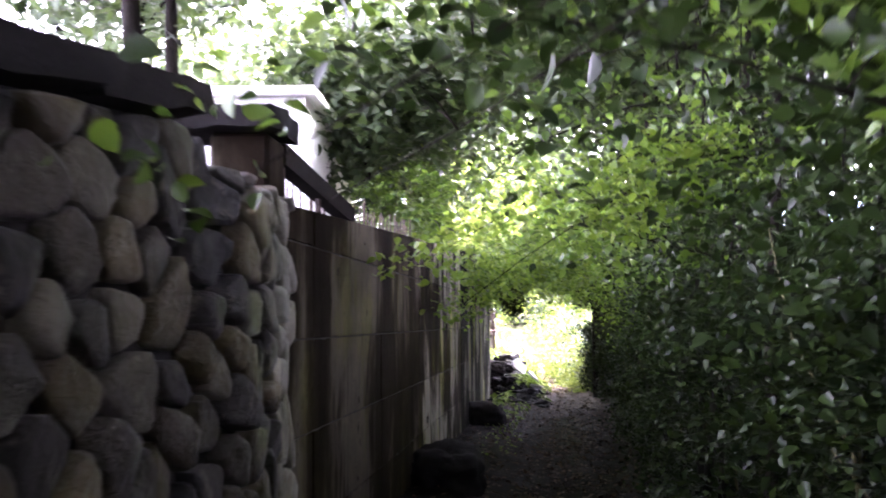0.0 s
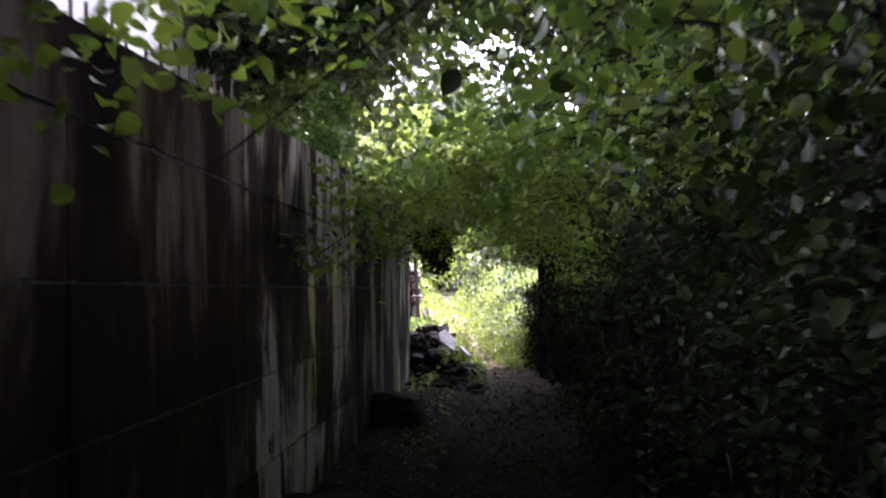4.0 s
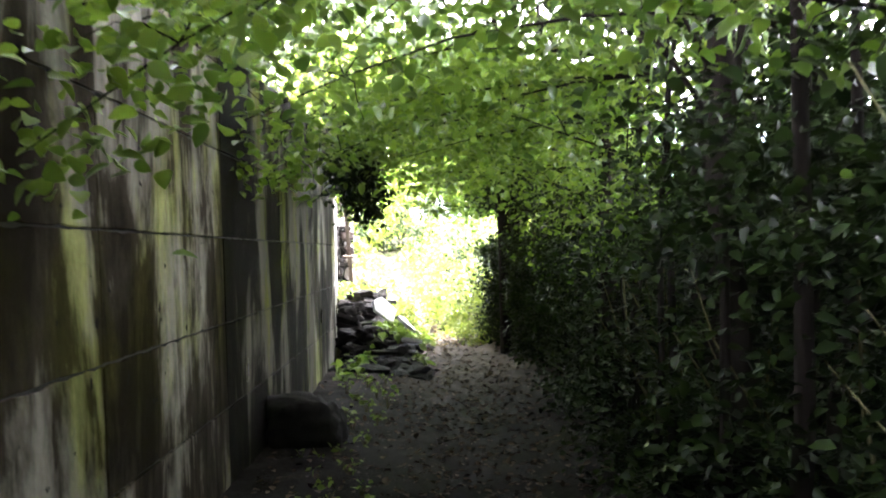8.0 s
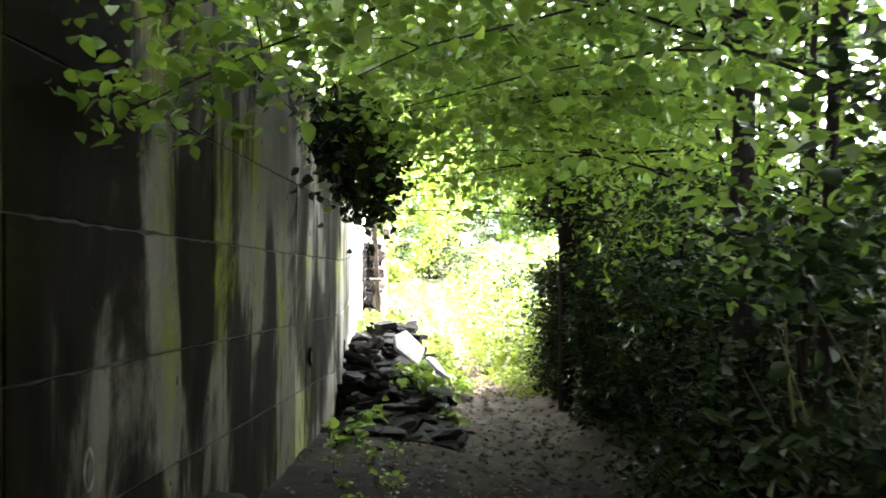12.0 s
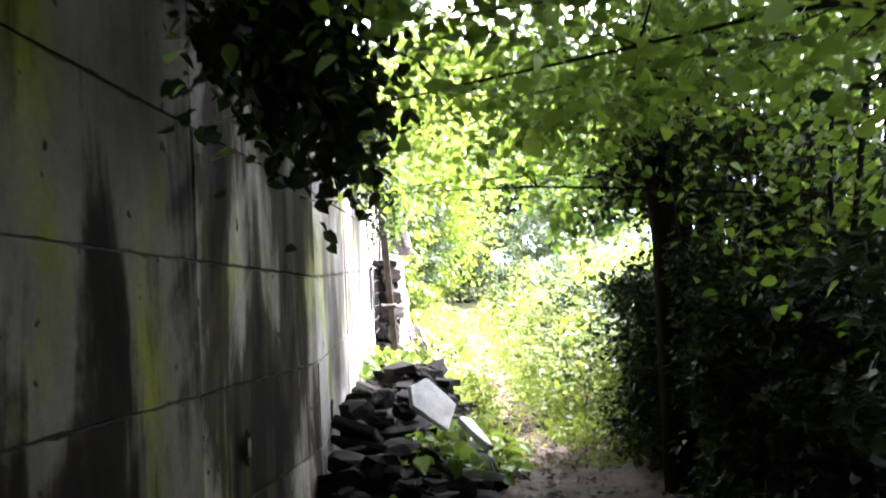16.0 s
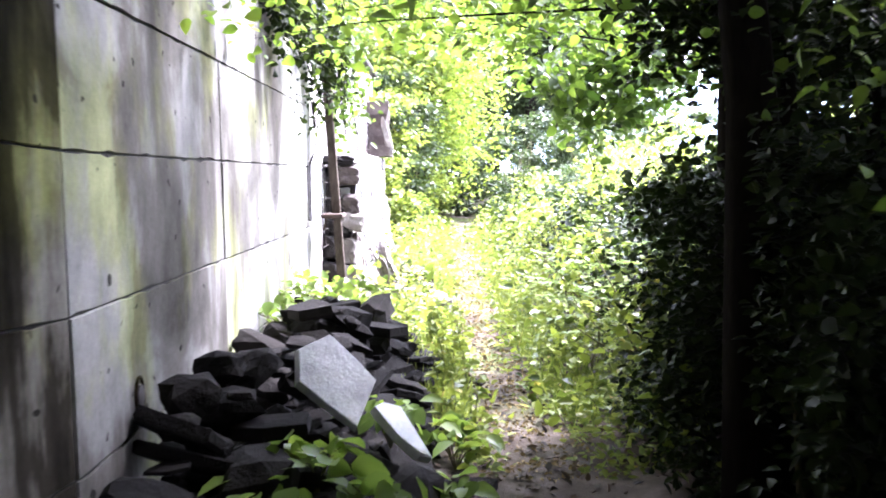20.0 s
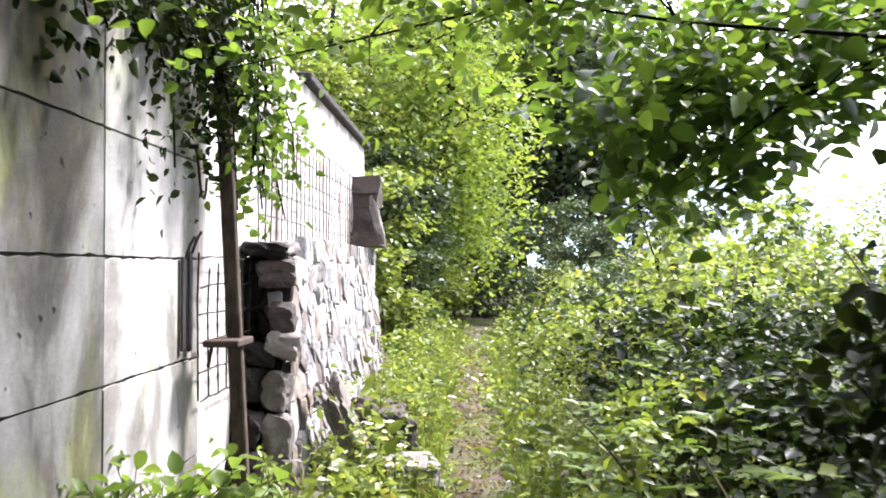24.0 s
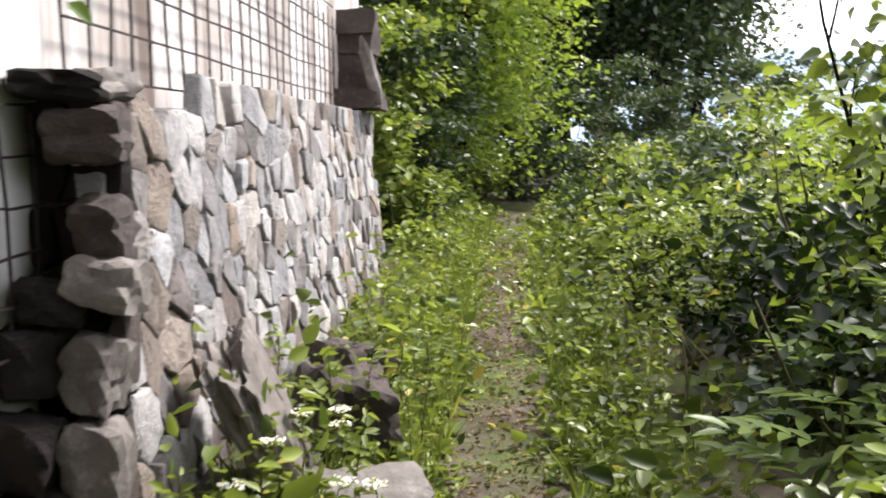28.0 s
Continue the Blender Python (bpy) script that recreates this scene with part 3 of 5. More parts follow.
# ---- old fieldstone wall at the start, with its overhanging cap ----
def build_old_wall():
    r = random.Random(3)
    y0, y1, face = -3.0, 6.6, -1.33

    def skin(y, z):
        return face + (0.15 if y < 5.2 else -0.06) * (y - 5.2) - 0.05 * (z - 2.0) * (1 if y < 5 else 0.3) - 0.02

    def place(u, v, w):
        return (skin(u, v) + w, u, v)

    def crest(y):
        return 3.15 + 0.05 * (y - 3.7) if y < 4.8 else 3.08

    bm = bmesh.new()
    rows = []
    for y in (y0, 2.9, 4.79, 4.8, y1 - 0.12):
        rows.append([bm.verts.new((skin(y, z) - 0.04 - back, y, z)) for z, back in ((0.5, 0), (crest(y), 0), (crest(y), 0.55), (0.5, 0.55))])
    for p, q in zip(rows, rows[1:]):
        for k in range(4):
            bm.faces.new((p[k], q[k], q[(k + 1) % 4], p[(k + 1) % 4]))
    bm.faces.new(rows[0][::-1])
    bm.faces.new(rows[-1])
    wall = tagged(part("wall_old", bm, DARK_MORTAR), "dark damp wall of round fieldstones in mortar", "stone wall", kind="structure")
    sites = stone_sites(2.0, y1, 0.7, 3.2, 0.27, 0.18, r)
    for poly in cells(sites, 2.0, y1, 0.7, 3.2, 0.9):
        if len(poly) < 3:
            continue
        poly = [(u, min(v, crest(u))) for u, v in poly]
        if max(p[1] for p in poly) - min(p[1] for p in poly) < 0.07:
            continue
        bm = stone_block(poly, place, r, 0.025, 0.048, True)
        if bm:
            pale = sum(p[0] for p in poly) / len(poly) > y1 - 0.75 and r.random() < 0.75
            part("stone", bm, LIMED_STONE if pale else FIELDSTONE, wall, smooth=True)

    def place_end(u, v, w):
        return (skin(y1, v) - u, y1 - 0.12 + w, v)

    for poly in cells(stone_sites(0.0, 0.55, 0.9, 3.05, 0.17, 0.2, r), 0.0, 0.55, 0.9, 3.05, 0.7):
        bm = stone_block(poly, place_end, r, 0.012, 0.07, True) if len(poly) > 2 else None
        if bm:
            part("stone", bm, FIELDSTONE, wall, smooth=True)
    cap = empty("wall_cap", face, 2.0, 3.0)
    tagged(cap, "dark weathered slabs capping an old stone wall", "wall cap", kind="structure")
    y = y0
    while y < 4.6:
        ln = min(r.uniform(0.7, 1.1), 5.0 - y)
        bm = bmesh.new()
        edge = 0.06 + r.uniform(-0.03, 0.03)
        box(bm, (-0.8, 0, 0), (edge, ln - 0.012, 0.085 + r.uniform(0, 0.03)))
        bmesh.ops.subdivide_edges(bm, edges=bm.edges[:], cuts=5, use_grid_fill=True)
        for v in bm.verts:
            v.co += Vector((noise.noise(v.co * 4 + Vector((y, 0, 0))), 0.2 * noise.noise(v.co * 6), noise.noise(v.co * 5 + Vector((0, y, 3))))) * 0.035
            v.co += Vector((skin(y + v.co.y, 3.0), y, crest(min(y + v.co.y, 4.79)) + 0.012))
        crisp(part("slab", bm, BLACKSTONE, cap, smooth=True), 35)
        y += ln


build_old_wall()


def build_pier():
    """Dark concrete pier where the old wall meets the cast wall, under a rough cap."""
    pier = empty("gate_pier", -1.6, 6.45, 1.0)
    tagged(pier, "dark damp concrete pier with a rough cap slab", "pier")
    bm = bmesh.new()
    box(bm, (-1.74, 6.2, 0.5), (-1.46, 6.64, 3.36), 0.02)
    part("shaft", bm, SHADED_DAMP_CONCRETE, pier)
    bm = bmesh.new()
    box(bm, (-2.1, 6.0, 3.365), (-1.4, 6.72, 3.46))
    bmesh.ops.subdivide_edges(bm, edges=bm.edges[:], cuts=5, use_grid_fill=True)
    for v in bm.verts:
        v.co += Vector((noise.noise(v.co * 4), noise.noise(v.co * 5 + Vector((3, 0, 0))), 0.5 * noise.noise(v.co * 6))) * 0.05
    crisp(part("cap", bm, BLACKSTONE, pier, smooth=True), 35)


build_pier()


# ---- fence and sloping handrail on the terrace ----
RAIL_A, RAIL_B = Vector((-1.5, 6.66, 3.31)), Vector((-1.34, 8.6, 3.09))


def build_fence():
    fence = empty("iron_fence", -1.6, 8.0, TOP)
    tagged(fence, "rusty iron fence of upright bars on a wall", "fence")
    r = random.Random(5)
    y = 6.75
    while y < 12.5:
        bm = bmesh.new()
        x = wall_x(y) - 0.14
        tube(bm, [(x, y, TOP - 0.05), (x + r.uniform(-0.01, 0.01), y + r.uniform(-0.015, 0.015), TOP + r.uniform(0.14, 0.24))], 0.008, 5)
        part("bar", bm, RUST, fence)
        y += r.uniform(0.14, 0.26)
    rail = empty("handrail", -1.45, 6.7, TOP)
    tagged(rail, "dark timber handrail sloping down over the wall", "handrail")
    bm = bmesh.new()
    a, b = RAIL_A, RAIL_B
    d = (b - a).normalized()
    s, up = Vector((1, 0, 0)) * 0.045, Vector((0, 0, 0.055))
    rings = [[bm.verts.new(p + q) for q in (-s - up, s - up, s + up, -s + up)] for p in (a, b)]
    for k in range(4):
        bm.faces.new((rings[0][k], rings[0][(k + 1) % 4], rings[1][(k + 1) % 4], rings[1][k]))
    bm.faces.new(rings[0][::-1])
    bm.faces.new(rings[1])
    part("beam", bm, BARK, rail)
    for k in (0.05, 0.5, 0.95):
        p = a.lerp(b, k)
        bm = bmesh.new()
        tube(bm, [(p.x, p.y, 2.8), (p.x, p.y, p.z)], 0.02, 6)
        part("post", bm, RUST, rail)


build_fence()


# ---- white house on the terrace, seen past the handrail ----
def build_house():
    x0, x1, y0, y1, z0, z1 = -12.0, -3.3, 20.0, 28.0, 2.7, 5.8
    house = empty("house", x0, y0, z0)
    tagged(house, "white rendered house with a flat roof behind a fence", "house")
    bm = bmesh.new()
    box(bm, (x0, y0, z0), (x1, y1, z1))
    part("wall", bm, RENDER, house)
    bm = bmesh.new()
    box(bm, (x0 - 0.2, y0 - 0.25, z1 + 0.004), (x1 + 0.2, y1 + 0.25, z1 + 0.16), 0.02)
    part("roof", bm, RENDER, house, "pale flat roof slab")
    for xa in (-10.6, -8.4, -6.2):
        bm = bmesh.new()
        box(bm, (xa, y0 - 0.04, z0 + 1.0), (xa + 0.9, y0 - 0.005, z0 + 2.2))
        shutter = part("shutter", bm, OLDWOOD, house, "dark slatted window shutter")
        for k in range(8):
            bm = bmesh.new()
            box(bm, (xa + 0.06, y0 - 0.07, z0 + 1.06 + 0.14 * k), (xa + 0.84, y0 - 0.041, z0 + 1.14 + 0.14 * k))
            part("slat", bm, OLDWOOD, shutter)


build_house()


def slatted_fence():
    fence = empty("slatted_fence", -2.6, 10.0, 2.8)
    tagged(fence, "dark low fence of horizontal slats on the terrace", "fence")
    for x in (-3.2, -2.1):
        bm = bmesh.new()
        box(bm, (x - 0.03, 10.03, 2.75), (x + 0.03, 10.1, 3.6), 0.006)
        part("post", bm, OLDWOOD, fence)
    for k in range(5):
        bm = bmesh.new()
        box(bm, (-3.3, 9.99, 3.3 + 0.06 * k), (-2.06, 10.02, 3.33 + 0.06 * k), 0.004)
        part("slat", bm, OLDWOOD, fence)


slatted_fence()


# ---- whitewashed wall behind the rubble ----
def build_white_wall():
    bm = bmesh.new()
    box(bm, (-0.4, 30.36, -0.5), (-0.02, 39.4, 3.2))
    wall = part("wall_white", bm, PLASTER)
    tagged(wall, "whitewashed wall with brown streaks", "wall", kind="structure")
    bm = bmesh.new()
    box(bm, (-0.46, 34.0, 3.204), (0.06, 39.45, 3.29), 0.015)
    tagged(part("wall_coping", bm, BROWNSTONE), "brown stone coping on a whitewashed wall", "coping", kind="structure")


build_white_wall()


# ---- rubble stone wall, battered, with a broken end ----
def rubble_x(z, y):
    return 0.2 + 0.1 * max(0.0, 1.72 - z) + 0.025 * nz(0, y, z, 2.0)


def build_rubble():
    r = random.Random(11)
    y0, y1, top = 31.58, 38.6, 1.66
    bm = bmesh.new()
    vs = []
    for y in (y0 + 0.08, y1):
        t = top + 0.03 * (y - y0)
        vs.append([bm.verts.new(c) for c in ((rubble_x(-0.4, y) - 0.06, y, -0.4), (rubble_x(t, y) - 0.06, y, t - 0.03), (-0.018, y, t - 0.03), (-0.018, y, -0.4))])
    a, b = vs
    for k in range(4):
        bm.faces.new((a[k], b[k], b[(k + 1) % 4], a[(k + 1) % 4]))
    bm.faces.new(a[::-1])
    bm.faces.new(b)
    wall = tagged(part("wall_rubble", bm, PALE_MORTAR), "pale grey rubble stone wall with leaning face", "stone wall", kind="structure")

    def place(u, v, w):
        return (rubble_x(v, u) - 0.05 + w, u, v)

    sites = stone_sites(y0, y1, -0.1, top + 0.16, 0.185, 0.2, r)
    for poly in cells(sites, y0, y1, -0.1, top + 0.16, 0.9):
        if len(poly) < 3:
            continue
        cu, cv = sum(p[0] for p in poly) / len(poly), sum(p[1] for p in poly) / len(poly)
        if cv > top + 0.03 * (cu - y0) + r.uniform(-0.06, 0.08):
            continue
        bm = stone_block(poly, place, r, 0.008, 0.036, False)
        if bm:
            crisp(part("stone", bm, RUBBLE, wall, smooth=True))


build_rubble()


# ---- rocks, slabs, boulders ----
def rock(bm, size, r, at=(0, 0, 0), turn=(0, 0, 0), detail=2, boxy=0.75, rough=0.3):
    """An angular stone: a rough block with knocked-off corners."""
    m = Matrix.Translation(at) @ Euler(turn).to_matrix().to_4x4()
    off = Vector((r.uniform(-50, 50), r.uniform(-50, 50), r.uniform(-50, 50)))
    for v in bmesh.ops.create_icosphere(bm, subdivisions=detail, radius=0.5)["verts"]:
        d = v.co.normalized()
        k = max(abs(d.x), abs(d.y), abs(d.z)) ** boxy
        ridge = 0.16 * abs(noise.noise(d * 3.1 + off)) + 0.1 * noise.noise(d * 5.5 + off) + 0.05 * noise.noise(d * 12 + off)
        q = d * (0.5 / k) * (1 + rough * noise.noise(d * 1.6 + off) + ridge)
        v.co = m @ Vector((q.x * size[0], q.y * size[1], q.z * size[2]))


def slab(bm, sx, sy, thick, r, at, turn, sides=0):
    """A broken flat slab with straight, chipped edges."""
    m = Matrix.Translation(at) @ Euler(turn).to_matrix().to_4x4()
    n = sides or r.randint(4, 7)
    angles = [(k + r.uniform(-0.38, 0.38)) * math.tau / n for k in range(n)]
    radii = [r.uniform(0.62, 1.2) for _ in range(n)]
    rings = []
    for scale, z in ((0.93, -0.5), (1.0, -0.3), (1.0 + r.uniform(-0.06, 0.03), 0.35), (0.95, 0.5)):
        rings.append([bm.verts.new(m @ Vector((math.cos(a) * q * sx / 2 * scale, math.sin(a) * q * sy / 2 * scale, thick * (z + r.uniform(-0.08, 0.08))))) for a, q in zip(angles, radii)])
    for a, b in zip(rings, rings[1:]):
        for i in range(n):
            bm.faces.new((a[i], a[(i + 1) % n], b[(i + 1) % n], b[i]))
    bm.faces.new(rings[0][::-1])
    bm.faces.new(rings[-1])


def boulder(name, x, y, size, material, label, category="boulder", seed=1, sink=0.12, z=None, turn=(0, 0, 0)):
    r = random.Random(seed)
    bm = bmesh.new()
    bmesh.ops.create_icosphere(bm, subdivisions=4, radius=0.5)
    for v in bm.verts:
        n3 = noise.noise(v.co * 2.2 + Vector((seed * 3.1, 0, 0))) * 0.5 + abs(noise.noise(v.co * 5 + Vector((0, seed, 0)))) * 0.3 + noise.noise(v.co * 13) * 0.09
        d = v.co.normalized()
        k = max(abs(d.x), abs(d.y), abs(d.z)) ** 0.5
        v.co = d * (0.5 / k) * (1 + n3)
        v.co = Vector((v.co.x * size[0], v.co.y * size[1], v.co.z * size[2]))
    g = ground_z(x, y) if z is None else z
    bmesh.ops.transform(bm, matrix=Matrix.Translation((x, y, g + size[2] * (0.5 - sink))) @ Euler(turn).to_matrix().to_4x4(), verts=bm.verts)
    return tagged(part(name, bm, material, smooth=True), label, category)


boulder("boulder", -0.2, 18.4, (0.5, 0.55, 0.36), BLACKSTONE, "blackened rounded boulder at the foot of a wall", seed=2)
boulder("boulder", -0.72, 11.5, (0.55, 0.7, 0.42), BLACKSTONE, "black boulder beside a concrete wall", seed=5)


def fallen(x, y, size, material, label, turn, seed, lift=0.0):
    bm = bmesh.new()
    rock(bm, size, random.Random(seed), (x, y, ground_z(x, y) + size[2] * 0.36 + lift), turn, 4, 0.9)
    return tagged(crisp(part("fallen_stone", bm, material, smooth=True), 25), label, "stone")


fallen(0.6, 32.2, (0.16, 0.46, 0.72), GREYSTONE, "grey slab leaning against a rubble wall", (0.3, -0.42, 0.1), 8)
fallen(0.78, 32.9, (0.36, 0.46, 0.4), BROWNSTONE, "brown fallen stone at the foot of a wall", (0.1, 0.2, 0.5), 9)
fallen(1.0, 32.05, (0.42, 0.36, 0.22), GREYSTONE, "pale grey stone lying in the grass", (0.1, 0.05, 0.4), 10)
fallen(0.66, 33.9, (0.3, 0.36, 0.3), BROWNSTONE, "brown fallen stone at the foot of a wall", (0, 0.1, 0.8), 12)
fallen(0.7, 33.3, (0.26, 0.4, 0.24), GREYSTONE, "grey fallen stone at the foot of a wall", (0, 0.3, 0.2), 13)


def broken_end():
    """Loose stones at the ragged end of the rubble wall, the inner ones blackened for shade."""
    heap = empty("broken_stones", 0.1, 31.4, 0.0)
    tagged(heap, "rough stones at the broken end of a rubble wall, darkened for shade", "stones")
    r = random.Random(17)
    for x, y, z, sx, sy, sz, mat in ((0.12, 31.55, 1.69, 0.26, 0.34, 0.08, BROWNSTONE), (0.24, 31.62, 1.7, 0.12, 0.2, 0.09, GREYSTONE), (0.2, 31.54, 1.54, 0.22, 0.24, 0.15, BROWNSTONE),
                                     (0.1, 31.46, 1.02, 0.2, 0.26, 0.13, BROWNSTONE), (0.25, 31.52, 1.26, 0.15, 0.2, 0.15, BROWNSTONE), (0.27, 31.48, 1.08, 0.19, 0.24, 0.14, GREYSTONE), (0.05, 31.4, 0.86, 0.18, 0.26, 0.18, BROWNSTONE), (0.22, 31.46, 0.8, 0.16, 0.2, 0.2, GREYSTONE), (0.06, 31.3, 0.58, 0.18, 0.22, 0.2, BROWNSTONE),
                                     (0.24, 31.4, 0.52, 0.18, 0.22, 0.24, GREYSTONE), (0.08, 31.22, 0.34, 0.2, 0.28, 0.2, GREYSTONE), (0.26, 31.4, 0.24, 0.22, 0.26, 0.24, GREYSTONE), (0.1, 31.15, 0.12, 0.24, 0.3, 0.24, BROWNSTONE)):
        bm = bmesh.new()
        rock(bm, (sx, sy, sz * 1.1), r, (x, y, z), (r.uniform(-0.15, 0.15), r.uniform(-0.15, 0.15), r.uniform(-0.3, 0.3)), 3, 0.97, 0.2)
        # Near the wall, black stone puts the shade of the end face into colour.
        crisp(part("stone", bm, mat if x > 0.15 else BLACKSTONE, heap, smooth=True), 18)

    def place_end(u, v, w):
        return (u, 31.64 - w - 0.1 * max(0.0, 1.1 - v), v)

    for poly in cells(stone_sites(-0.02, 0.34, -0.1, 1.66, 0.15, 0.17, r), -0.02, 0.3, -0.1, 1.66, 0.6):
        if len(poly) > 2:
            bm = stone_block(poly, place_end, r, 0.014, 0.09, False)
            if bm:
                bmesh.ops.reverse_faces(bm, faces=bm.faces[:])
                # Same here: inner cells are black in place of shade.
                crisp(part("stone", bm, r.choice((BROWNSTONE, GREYSTONE, BROWNSTONE)) if sum(q[0] for q in poly) / len(poly) > 0.2 else BLACKSTONE, heap, smooth=True))


broken_end()


def pile_top(x, y):
    across = max(0.0, 1 - abs((x - 0.42) / 0.75) ** 2.2)
    along = max(0.0, min(1.0, (y - 22.8) / 2.2)) * max(0.0, min(1.0, (30.0 - y) / 1.6))
    return 0.62 * across * along


def build_pile():
    r = random.Random(21)
    pile = empty("slate_pile", 0.5, 26.0, ground_z(0.5, 26))
    tagged(pile, "heap of dark broken slate slabs and stones against a wall", "stone pile")
    for i in range(295):
        y = r.uniform(22.9, 29.7)
        x = max(0.16, min(1.25, r.gauss(0.5, 0.33)))
        h = pile_top(x, y)
        s = 0.09 + 0.3 * r.random() ** 1.8
        bm = bmesh.new()
        z = ground_z(x, y) + h * r.uniform(0.35, 1.0) * (0.5 if min(math.hypot(x - a, (y - b) * 0.7) for a, b in ((0.68, 25.1), (0.95, 24.9), (0.95, 24.3))) < 0.36 else 1)
        calm = 0.35 if y > 27.8 else 1.0
        z -= 0.3 * h * (1 - calm)
        if i % 3 == 0:
            rock(bm, (s * r.uniform(0.7, 1.1), s * r.uniform(0.8, 1.3), s * r.uniform(0.4, 0.7)), r, (x, y, z - 0.02), (r.uniform(-0.5, 0.5), r.uniform(-0.3, 0.5), r.uniform(0, 6)), 2)
            part("stone", bm, SLATE, pile)
            continue
        slab(bm, s * r.uniform(0.8, 1.3), s * r.uniform(0.9, 1.7), r.choice((0.016, 0.022, 0.03, 0.045, 0.06)), r, (x, y, z), (r.uniform(-0.4, 0.4) * calm, r.uniform(-0.1, 0.5) * calm, r.uniform(0, 6)))
        part("slab", bm, SLATE, pile)
    bm = bmesh.new()
    for k, (x, y) in enumerate([(0.2 + 0.15 * (i % 6), 22.9 + 0.42 * (i // 6)) for i in range(96)]):
        h = pile_top(x, y) * 0.5
        rock(bm, (0.26, 0.4, max(0.12, h)), r, (x, y, ground_z(x, y) + h * 0.42), (0, 0, r.uniform(-0.3, 0.3)), 1)
    tagged(part("rubble_core", bm, SLATE, pile), kind="stuff")
    # Slabs that mirror the sky: the reflection is in their pale colour.
    for x, y, z, sx, sy, turn in ((0.685, 25.4, 0.53, 0.4, 0.5, (0.75, 0.3, 0.35)), (0.97, 25.2, 0.34, 0.24, 0.46, (0.55, 0.45, 0.75)), (0.95, 24.3, 0.22, 0.26, 0.34, (0.1, 0.3, 1.2))):
        bm = bmesh.new()
        slab(bm, sx, sy, 0.045, r, (x, y, z + 0.12), turn, 7)
        part("pale_slab", bm, SKY_GLARE_SLATE, pile, "large smooth slab with sky reflection painted as its pale colour")


build_pile()


# ---- post, iron straps, bracket, wire mesh by the rubble wall ----
def build_post():
    post = empty("timber_post", 0.25, 30.2, 0)
    tagged(post, "tall weathered brown timber post standing against a wall", "post")
    bm = bmesh.new()
    vs = []
    for z, x, y in ((-0.1, 0.3, 30.2), (1.4, 0.22, 30.2), (3.6, 0.1, 30.2)):
        vs.append([bm.verts.new((x + a, y + b, z)) for a, b in ((-0.036, -0.036), (0.036, -0.036), (0.036, 0.036), (-0.036, 0.036))])
    for a, b in zip(vs, vs[1:]):
        for k in range(4):
            bm.faces.new((a[k], a[(k + 1) % 4], b[(k + 1) % 4], b[k]))
    bm.faces.new(vs[0][::-1])
    bm.faces.new(vs[-1])
    bmesh.ops.bevel(bm, geom=bm.edges[:], offset=0.006, segments=1, affect="EDGES")
    part("shaft", bm, OLDWOOD, post)
    bm = bmesh.new()
    box(bm, (0.12, 29.95, 1.18), (0.3, 30.33, 1.215), 0.006)
    part("crosspiece", bm, RUST, post, "rusty cross bar")
    bm = bmesh.new()
    tube(bm, [(0.16, 30.0, 1.2), (0.14, 29.99, 1.08)], 0.01, 5)
    part("spike", bm, RUST, post)


build_post()


def strap(y, z0, z1, w, label):
    thing = empty("iron_strap", 0.03, y, z0)
    bm = bmesh.new()
    box(bm, (0.012, y - w / 2, z0), (0.026, y + w / 2, z1), 0.004)
    part("bar", bm, BLACKIRON, thing)
    bm = bmesh.new()
    tube(bm, [(0.03, y, z1 - 0.01), (0.05, y + 0.01, z1 + 0.06), (0.07, y + 0.03, z1 + 0.1)], 0.008, 5)
    part("hook", bm, BLACKIRON, thing)
    tagged(thing, label, "iron strap", "iron straps on the wall")


strap(29.97, 1.16, 1.63, 0.055, "short black iron strap fixed upright on a concrete wall")
strap(30.1, 1.15, 1.66, 0.06, "broad black iron strap fixed upright on a concrete wall")


def wall_hook():
    bm = bmesh.new()
    pts = [(0.03, 30.14, 2.2), (0.045, 30.13, 2.16), (0.05, 30.16, 2.04), (0.05, 30.2, 1.95), (0.05, 30.26, 1.94), (0.05, 30.3, 1.98), (0.05, 30.31, 2.05)]
    tube(bm, pts, 0.008, 6)
    bm2 = bmesh.new()
    tube(bm2, [(-0.005, 30.14, 2.2), (0.05, 30.14, 2.2)], 0.014, 6)
    thing = empty("wall_hook", 0.03, 30.15, 1.95)
    part("hook", bm, BLACKIRON, thing)
    part("nail", bm2, BLACKIRON, thing)
    tagged(thing, "bent black iron hook hanging on a pale wall", "hook")


wall_hook()


def wire_mesh(y0, y1, z0, z1, step_y, step_z, x0, label):
    mesh = empty("wire_mesh", x0, (y0 + y1) / 2, z0)
    r = random.Random(int(y0 * 10))
    n = max(2, round((y1 - y0) / step_y))
    for i in range(n + 1):
        y = y0 + (y1 - y0) * i / n
        bm = bmesh.new()
        tube(bm, [(x0 + r.uniform(-0.006, 0.006), y + r.uniform(-0.008, 0.008), z) for z in np.linspace(z0, z1 + r.uniform(-0.1, 0.03), 4)], 0.006, 4)
        part("upright_wire", bm, WIRE, mesh)
    n = max(1, round((z1 - z0) / step_z))
    for j in range(n + 1):
        z = z0 + (z1 - z0) * j / n
        bm = bmesh.new()
        tube(bm, [(x0 + 0.009 + r.uniform(-0.006, 0.006), y, z + r.uniform(-0.01, 0.01)) for y in np.linspace(y0, y1, 8)], 0.006, 4)
        part("cross_wire", bm, WIRE, mesh)
    tagged(mesh, label, "wire mesh")


wire_mesh(30.23, 31.52, 0.88, 1.63, 0.215, 0.15, 0.03, "rusty welded wire mesh against a white wall")
